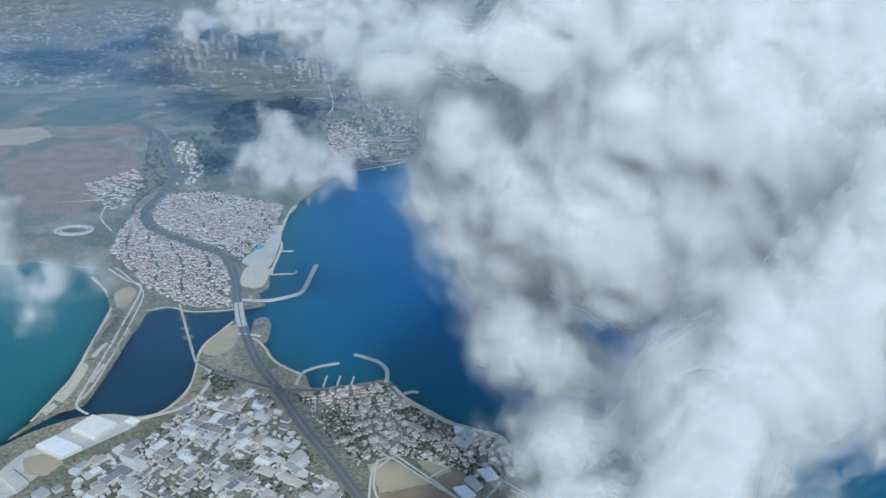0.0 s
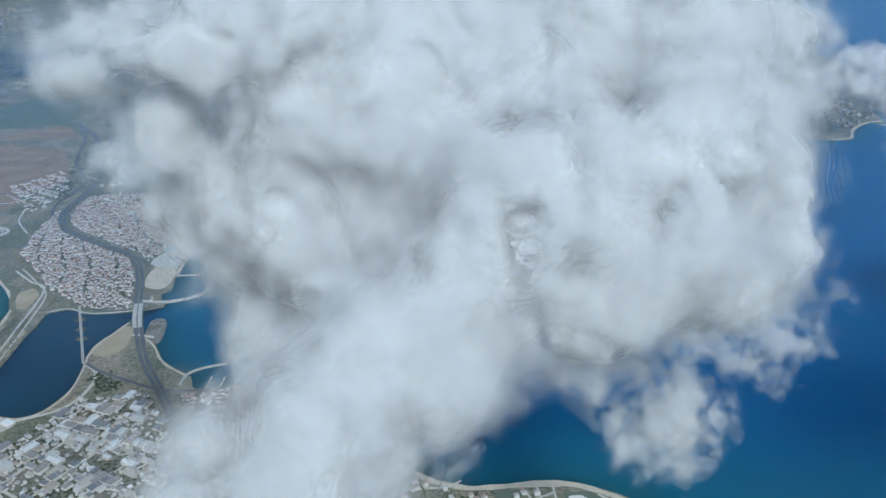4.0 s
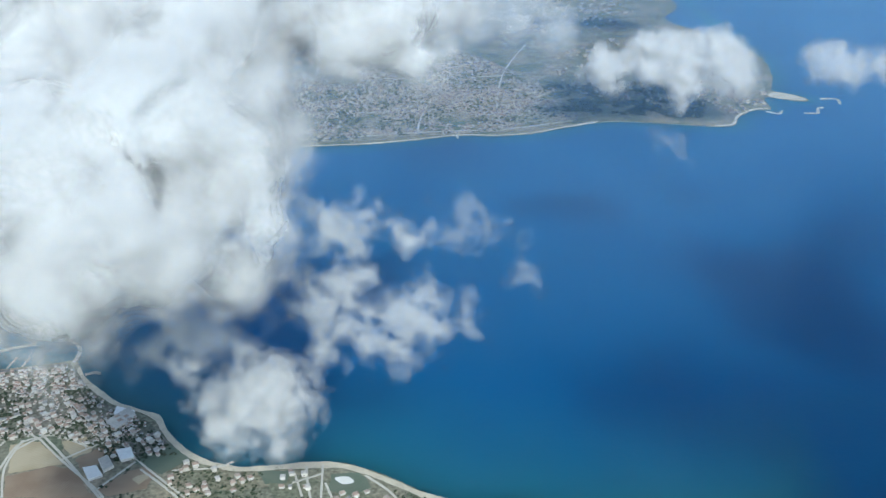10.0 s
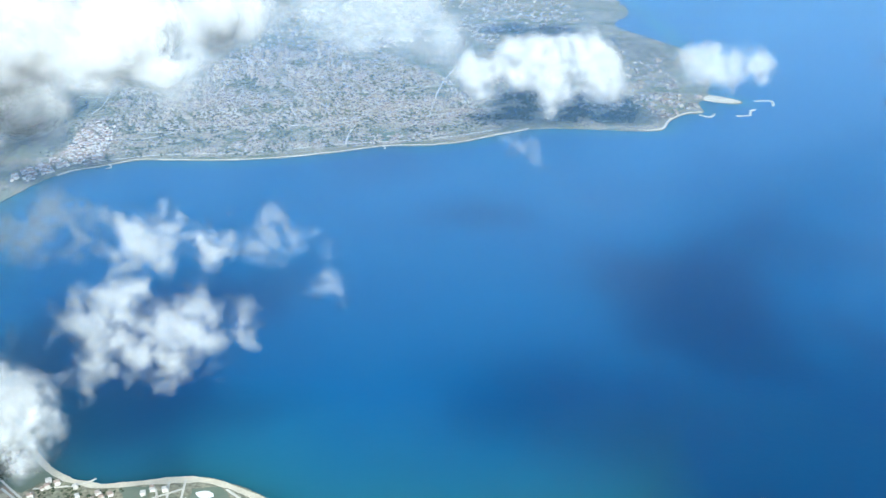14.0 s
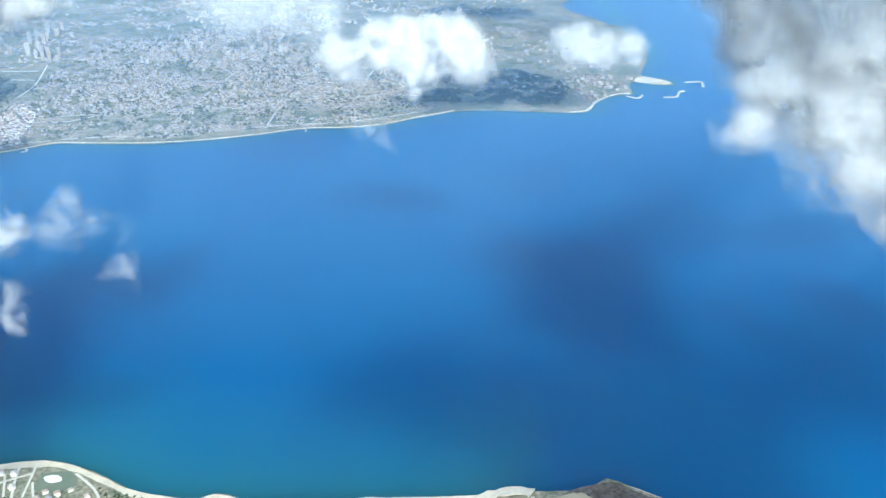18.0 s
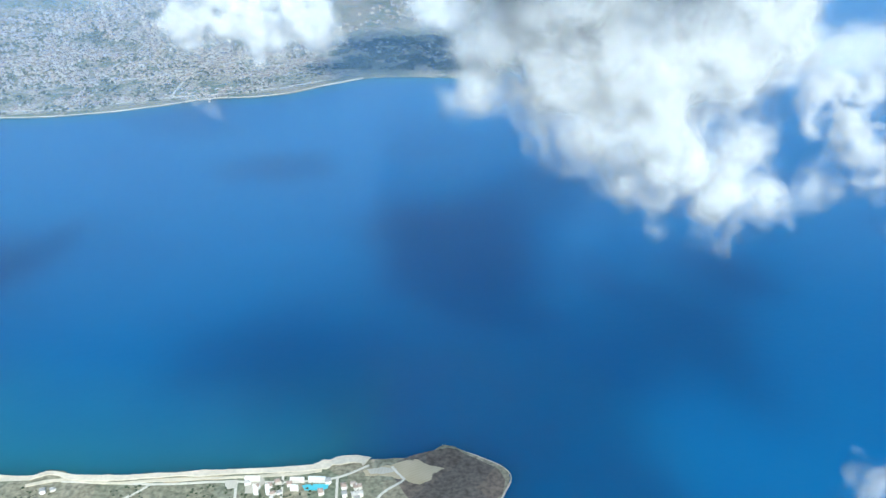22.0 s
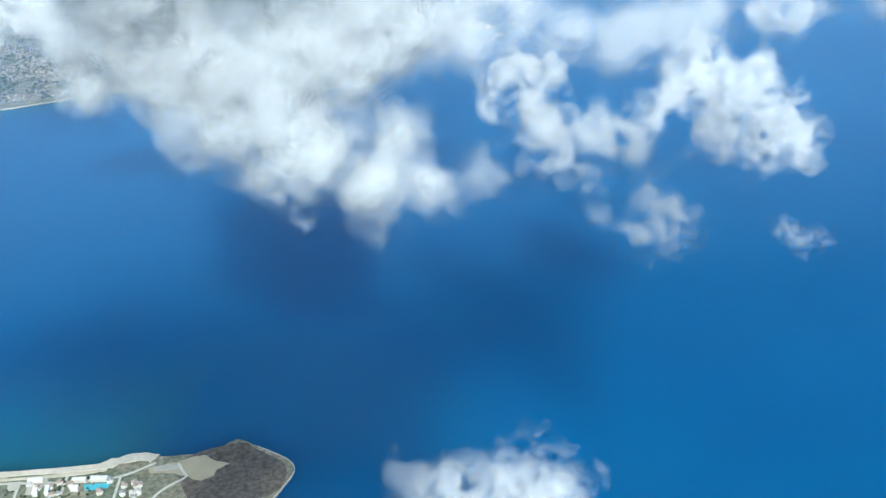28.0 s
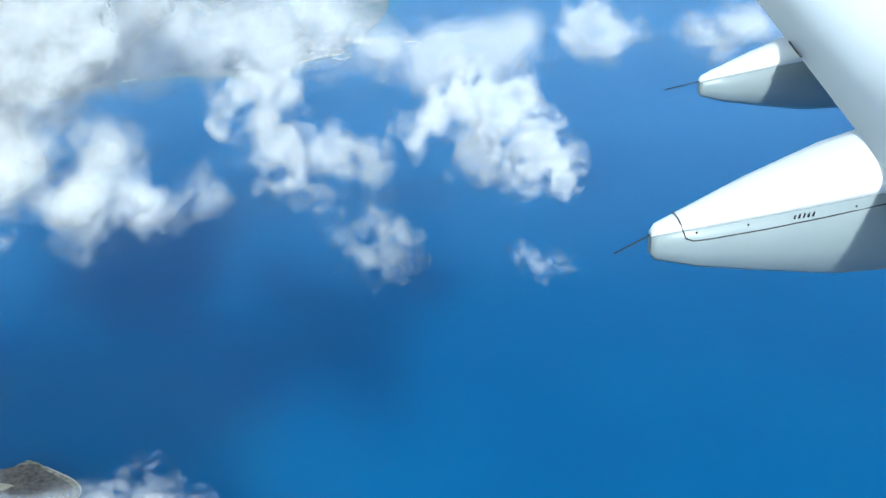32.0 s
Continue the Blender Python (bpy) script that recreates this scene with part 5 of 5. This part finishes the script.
cloud("soft white cumulus puff off the headland", [(873, 1155, 353, 30), (897, 1152, 346, 25), (929, 1153, 349, 23), (855, 1159, 360, 17)], 3.5, 12, THIN, 51)
cloud("cumulus cloud with a bright crown and grey sides", [(348, 573, 518, 29), (321, 567, 506, 26), (365, 564, 499, 17), (329, 592, 536, 39), (254, 645, 509, 43), (210, 652, 476, 48), (245, 642, 454, 24), (202, 628, 447, 28), (370, 649, 517, 27), (389, 710, 506, 21)], 3.6, 12, THICK, 57, 0.03, 0.5, 0.15, 0.0, 0.5)
cloud("thin grey veil of cloud over the city", [(428, 1316, 384, 59), (491, 1312, 375, 47), (538, 1294, 362, 39), (371, 1344, 395, 48), (475, 1359, 406, 72)], 6.0, 18, VEIL, 63, 0.03)
cloud("soft grey-white cloud over the lake", [(-350, 662, 368, 15), (-330, 641, 320, 19), (-306, 645, 326, 17), (-285, 652, 330, 13), (-346, 648, 336, 16), (-330, 636, 302, 12), (-366, 653, 348, 24), (-372, 640, 320, 22)], 2.6, 11, THIN, 69, 0.05, 0.8, 0.2)
cloud("torn grey-white cloud over the town", [(-180, 896, 321, 27), (-198, 900, 332, 23), (-163, 905, 342, 25), (-150, 894, 322, 25), (-200, 919, 374, 12), (-180, 915, 368, 14), (-140, 900, 345, 18), (-118, 900, 328, 16)], 3.0, 13, THIN, 75, 0.04, 0.8, 0.2)
cloud("broad cloud bank over the far hills", [(-278, 1320, 415, 39), (-215, 1316, 404, 47), (-160, 1317, 404, 39), (-154, 1251, 379, 34), (-113, 1327, 425, 47), (-365, 1311, 398, 24)], 4.5, 15, MEDIUM, 81)
# its last four puffs hang out of view, added to shade the flank
cloud("large white cumulus cloud with a flat grey flank", [(886, 534, 477, 26), (925, 529, 460, 40), (978, 545, 463, 51), (1029, 547, 471, 44), (938, 527, 425, 30), (987, 528, 411, 36), (1048, 552, 397, 20), (1028, 541, 373, 20), (963, 525, 392, 19),
      (1064, 546, 365, 15), (925, 531, 518, 57), (1009, 548, 514, 59), (1090, 557, 366, 11), (871, 527, 453, 12), (940, 640, 500, 70), (1010, 680, 480, 75), (900, 600, 560, 60), (980, 500, 590, 55), (920, 470, 590, 45), (985, 402, 602, 30), (900, 405, 600, 26)], 3.2, 12, SOFT_THICK, 87, 0.035, 0.55, 0.15, 0.0, 0.6)
cloud("ragged white cumulus cloud over open sea", [(1138, 620, 409, 19), (1140, 608, 389, 19), (1146, 598, 371, 17), (1174, 598, 375, 16), (1204, 591, 366, 14), (1118, 616, 400, 14), (1171, 583, 348, 9)], 2.0, 11, MEDIUM, 93, 0.06, 0.95, 0.1, 0.42)
cloud("small torn tuft of white cloud", [(1210, 543, 337, 13), (1218, 537, 327, 12), (1199, 536, 323, 9), (1209, 551, 350, 7)], 1.6, 8, MEDIUM, 99, 0.07, 0.95, 0.1, 0.42)
cloud("lumpy white cumulus cloud over open sea", [(1278, 682, 375, 24), (1309, 680, 364, 29), (1297, 663, 339, 24), (1327, 658, 338, 26), (1346, 651, 328, 17), (1317, 649, 320, 12), (1255, 678, 364, 17)], 2.2, 12, MEDIUM, 105, 0.06, 0.9, 0.15, 0.42)
cloud("bright white cumulus tops close below the aeroplane", [(1086, 322, 320, 11), (1093, 316, 311, 19), (1106, 316, 313, 10), (1053, 322, 317, 11), (1070, 317, 310, 15), (1039, 325, 310, 10), (1045, 300, 298, 16), (1080, 296, 296, 22), (1110, 305, 296, 16)], 1.5, 8, MEDIUM, 111, 0.07, 0.8, 0.2, 0.42)
cloud("thin grey veil of cloud over open sea", [(1281, 937, 338, 46), (1339, 934, 341, 52), (1108, 890, 356, 38), (1162, 888, 359, 33), (1228, 934, 348, 40), (1066, 877, 368, 38), (1375, 939, 354, 35), (1010, 850, 372, 40), (1180, 960, 372, 44)], 5.0, 16, GREY, 117, 0.03)
cloud("soft white cloud far over the sea", [(1584, 919, 353, 29), (1555, 921, 351, 20), (1614, 921, 361, 23), (1457, 954, 353, 36)], 4.0, 14, THIN, 123)
for x, y, z, r, seed in ((1318, 560, 294, 7, 181), (1308, 560, 303, 6, 182), (1332, 560, 297, 6, 183), (1181, 590, 312, 9, 185), (1021, 520, 347, 8, 186), (980, 520, 361, 6, 187), (620, 930, 320, 14, 188), (607, 930, 332, 10, 189)):
    cloud("faint torn tuft of cloud over the sea", [(x, y, z, r), (x + r * 0.8, y, z - r * 0.7, r * 0.7), (x - r * 0.7, y + 2, z + r * 0.5, r * 0.6)], r * 0.16, r * 0.6, soft(-4.0, 5.0, 8, 0.02, 0.06) if r < 10 else soft(-4.0, 5.0, 6, 0.008, 0.025), seed, 0.09, 0.6, 0.1, 0.42)
# unseen clouds added beyond the view, so that their shadows lie on the land
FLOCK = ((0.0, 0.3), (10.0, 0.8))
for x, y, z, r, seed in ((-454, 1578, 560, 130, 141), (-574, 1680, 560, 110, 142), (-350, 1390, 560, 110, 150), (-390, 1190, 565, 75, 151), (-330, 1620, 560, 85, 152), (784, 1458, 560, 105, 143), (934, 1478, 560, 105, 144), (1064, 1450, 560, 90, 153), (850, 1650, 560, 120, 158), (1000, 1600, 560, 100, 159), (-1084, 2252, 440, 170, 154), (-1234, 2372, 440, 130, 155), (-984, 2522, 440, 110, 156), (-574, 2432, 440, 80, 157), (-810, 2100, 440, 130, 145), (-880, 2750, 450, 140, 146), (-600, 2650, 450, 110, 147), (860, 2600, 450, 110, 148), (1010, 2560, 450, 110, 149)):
    cloud("unseen cumulus cloud added to shade the far land", [(x, y, z, r * 0.62), (x - r * 0.6, y + r * 0.15, z - 10, r * 0.42), (x + r * 0.65, y - r * 0.1, z - 5, r * 0.45), (x + r * 0.1, y + r * 0.55, z, r * 0.4)], r / 9, r * 0.22, FLOCK, seed, 0.02)
# two unseen clouds above the flight path, added only to cast soft shade
cloud("long unseen cloud added to shade the headland and sea", [(700, 30, 745, 55), (770, 95, 745, 50), (790, -20, 745, 62), (880, -75, 745, 70), (880, 40, 745, 62), (970, -110, 745, 70), (980, 10, 745, 66), (1060, -130, 750, 70), (1080, -20, 745, 66), (1120, -95, 745, 52), (1180, 0, 745, 62), (1310, -40, 745, 50), (1280, 40, 745, 66), (1330, 130, 748, 55), (960, -190, 745, 50), (1060, -195, 745, 44)], 9.0, 22, ((-8.0, 0.12), (0.0, 0.16), (8.0, 0.2), (16.0, 0.24), (24.0, 0.28)), 170, 0.02, 0.9)
cloud("thin unseen cloud added to dim the cumulus and sea", [(800, 150, 750, 48), (880, 175, 750, 60), (1000, 180, 750, 66), (1120, 170, 750, 60), (1230, 150, 750, 55), (960, 250, 752, 50), (1060, 250, 752, 50)], 9.0, 20, ((-6.0, 0.06), (4.0, 0.08), (14.0, 0.1)), 173, 0.02, 0.9)
cloud("grey veil of cloud before the far cape", [(1112, 1009, 355, 55), (1065, 903, 362, 44), (1024, 920, 387, 49), (1097, 955, 368, 46), (1160, 1050, 365, 45)], 5.0, 16, GREY, 171, 0.03)

# unseen puffs added overhead to drop shade patches on industry and village
cloud("scattered unseen cloud added to shade the harbour quarter", [(-118, 100, 750, 26), (-100, 72, 750, 22), (-78, 45, 750, 24), (-18, 22, 752, 22), (32, 5, 750, 26), (60, -10, 750, 18), (-188, 0, 750, 18), (-210, 30, 750, 14), (-140, -25, 750, 15)], 4.0, 14, ((-6.0, 0.2), (0.0, 0.3), (6.0, 0.4), (12.0, 0.5)), 172, 0.04, 0.8)


# ---- haze, imitated by upright tinted sheets ----
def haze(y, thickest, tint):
    """An upright blue sheet that imitates haze: nothing at the ground's own foot, thickest where more air would lie
    before the land, and clear above its lid.
    """
    m, nodes, links, bsdf = shader("haze_sheet")
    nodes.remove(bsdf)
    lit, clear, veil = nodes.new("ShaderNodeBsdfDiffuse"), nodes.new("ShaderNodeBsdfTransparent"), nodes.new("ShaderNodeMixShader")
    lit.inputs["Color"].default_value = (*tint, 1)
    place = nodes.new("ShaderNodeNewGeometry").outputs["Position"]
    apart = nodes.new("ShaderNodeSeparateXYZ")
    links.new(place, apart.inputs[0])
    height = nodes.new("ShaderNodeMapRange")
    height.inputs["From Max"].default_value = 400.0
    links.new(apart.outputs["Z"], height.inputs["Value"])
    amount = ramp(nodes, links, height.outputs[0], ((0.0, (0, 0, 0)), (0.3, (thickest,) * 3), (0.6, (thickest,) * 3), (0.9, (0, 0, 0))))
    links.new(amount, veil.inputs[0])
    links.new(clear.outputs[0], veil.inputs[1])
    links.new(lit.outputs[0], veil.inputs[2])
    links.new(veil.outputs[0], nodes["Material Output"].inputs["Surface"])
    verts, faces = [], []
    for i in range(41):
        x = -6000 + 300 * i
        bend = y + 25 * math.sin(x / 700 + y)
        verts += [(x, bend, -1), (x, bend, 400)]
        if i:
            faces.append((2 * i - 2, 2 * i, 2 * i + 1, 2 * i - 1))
    tagged(mesh_part("haze", flat_mesh("haze", verts, faces), m), "thin blue sheet imitating haze over the far shore", "haze", kind="structure")


# six sheets one behind another, haze put into their tint and cover
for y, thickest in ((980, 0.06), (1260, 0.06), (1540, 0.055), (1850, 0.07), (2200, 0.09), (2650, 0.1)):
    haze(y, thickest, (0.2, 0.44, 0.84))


# ---- the aeroplane's wing, as it stands at the end of the flight ----
PAINT = plain("white_aircraft_paint", (0.87, 0.875, 0.875), 0.3, 0.03, 1.5)
# darker grey that holds the shade of the fairings' sides
SHADED_PAINT = plain("shaded_aircraft_paint", (0.27, 0.32, 0.345), 0.35, 0.04, 1.5)
SEAL = plain("dark_rubber_seal", (0.03, 0.03, 0.035), 0.7, 0.1, 3.0)
EYE = Vector((1200.0, 0.0, 609.46))


def loft(sections, material, name, parent, label=""):
    """A skin through closed rings of equal count, with capped ends."""
    n, verts, faces = len(sections[0]), [], []
    for ring in sections:
        verts += [tuple(p) for p in ring]
    for i in range(len(sections) - 1):
        for j in range(n):
            faces.append((i * n + j, i * n + (j + 1) % n, (i + 1) * n + (j + 1) % n, (i + 1) * n + j))
    faces += [tuple(range(n))[::-1], tuple(range(len(verts) - n, len(verts)))]
    me = flat_mesh(name, verts, faces)
    bm = bmesh.new()
    bm.from_mesh(me)
    bmesh.ops.recalc_face_normals(bm, faces=bm.faces)
    for f in bm.faces:
        f.smooth = len(f.verts) == 4
    bm.to_mesh(me)
    bm.free()
    return mesh_part(name, me, material, parent, label)


def wire(name, points, radius, material, parent, label=""):
    """A thin four-sided strip along a line."""
    rings = []
    for i, p in enumerate(points):
        way = (Vector(points[min(i + 1, len(points) - 1)]) - Vector(points[max(i - 1, 0)])).normalized()
        side = way.cross(Vector((0, 0, 1)) if abs(way.z) < 0.9 else Vector((0, 1, 0))).normalized() * radius
        up = way.cross(side).normalized() * radius
        rings.append([Vector(p) + q for q in (side, up, -side, -up)])
    return loft(rings, material, name, parent, label)


# length along the fairing, its width, its depth and the rise of its top
FAIRING = ((0.0, 0.05, 0.11, -0.03), (0.03, 0.1, 0.17, -0.005), (0.25, 0.22, 0.28, 0.03), (0.6, 0.4, 0.42, 0.085), (1.1, 0.6, 0.6, 0.15), (1.8, 0.76, 0.74, 0.2), (2.8, 0.7, 0.72, 0.14), (3.8, 0.4, 0.5, 0.0))
SET_BACK = 1.09


def fairing_with_wick(thing, y, tail, size, way):
    """A canoe-shaped flap-track fairing below the wing: white top, side with its shade put into grey, seam, screws,
    mark and static wick.
    """
    top = -2.0 + 0.035 * (y - 4.4)

    def spot(s, u, v):
        wide, deep, lift = (float(np.interp(s, [f[0] for f in FAIRING], [f[k] for f in FAIRING])) for k in (1, 2, 3))
        return Vector((tail + s * size, y + u * wide * size / 2 + 0.3 * s, top + (lift + v * deep) * size)) * SET_BACK

    upper = [[spot(f[0], u, v) for u, v in ((-1, -0.12), (-0.97, -0.05), (-0.88, 0.0), (-0.5, 0.045), (0, 0.06), (0.5, 0.045), (0.88, 0.0), (0.97, -0.05), (1, -0.12))] for f in FAIRING]
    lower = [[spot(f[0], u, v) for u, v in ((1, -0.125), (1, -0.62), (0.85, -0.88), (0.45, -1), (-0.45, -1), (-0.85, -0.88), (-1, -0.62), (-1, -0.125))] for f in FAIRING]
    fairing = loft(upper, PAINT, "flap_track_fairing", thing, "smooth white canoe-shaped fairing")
    shell = loft(lower, SHADED_PAINT, "lower_shell", fairing, "lower shell with side shade in its grey")
    root = spot(0.0, 0, -0.1)
    wire("static_wick", [root, root + Vector(way) * 0.25, root + Vector(way)], 0.005, SEAL, fairing, "thin dark static wick")
    if size < 1:
        return
    seam = [spot(0.14, u, v + 0.02) for u, v in ((0.9, 0.0), (0.3, 0.06), (-0.4, 0.05), (-0.9, 0.0))]
    seam += [spot(0.15, -1.03, -0.12), spot(0.17, -1.03, -0.3), spot(0.21, -1.03, -0.36)]
    seam += [spot(x, -1.012, v) for x, v in ((0.3, -0.35), (0.6, -0.29), (0.9, -0.25), (1.2, -0.22), (1.8, -0.2))]
    wire("panel_seam", seam, 0.004, SEAL, fairing, "thin dark panel seam")
    for s in (0.22, 0.48, 1.05):
        p = spot(s, -1.01, -0.19)
        wire("screw", [p, p + Vector((0, -0.004, 0))], 0.007, SEAL, shell)
    for k in range(5):
        p = spot(0.72 + 0.025 * k, -1.01, -0.19)
        wire("mark", [p + Vector((0, -0.003, -0.012)), p + Vector((0.004, -0.003, 0.012))], 0.005, SEAL, shell, "small dark stencilled bars")


def wing():
    thing = tagged(new("aeroplane_wing"), "white aeroplane wing with long flap-track fairings", "aeroplane wing")
    thing.location = EYE
    sections = []
    for y, te, le, z in ((1.2, 2.2, 9.4, -2.12), (4.4, 2.82, 8.2, -1.99), (8.2, 3.55, 7.6, -1.86), (12.5, 4.7, 7.4, -1.66), (16.5, 5.9, 7.5, -1.45)):
        c = le - te
        ring = [(te, y, z)]
        for s in (0.15, 0.35, 0.6, 0.8, 0.93):
            ring.append((te + c * s, y, z + c * 0.075 * math.sin(math.pi * s ** 0.75)))
        ring.append((le, y, z))
        for s in (0.93, 0.8, 0.6, 0.35, 0.15):
            ring.append((te + c * s, y, z - 0.02 - c * 0.045 * math.sin(math.pi * s ** 0.9)))
        sections.append(ring)
    skin = loft(sections, PAINT, "wing_skin", thing)
    edge = [(2.82 + (y - 4.4) * 0.192, y, -1.99 + (y - 4.4) * 0.034) for y in (6.25, 6.42, 6.6)]
    wire("flap_seal", [(x - 0.004, y, z + 0.012) for x, y, z in edge], 0.009, SEAL, skin, "dark seal at the flap's edge")
    for y, tail, size, way in ((3.95, 1.38, 1.0, (-0.19, 0.0, -0.1)), (6.0, 2.34, 0.8, (-0.26, 0.0, -0.05)), (9.4, 2.95, 0.8, (-0.26, 0.0, -0.05))):
        fairing_with_wick(thing, y, tail, size, way)


wing()
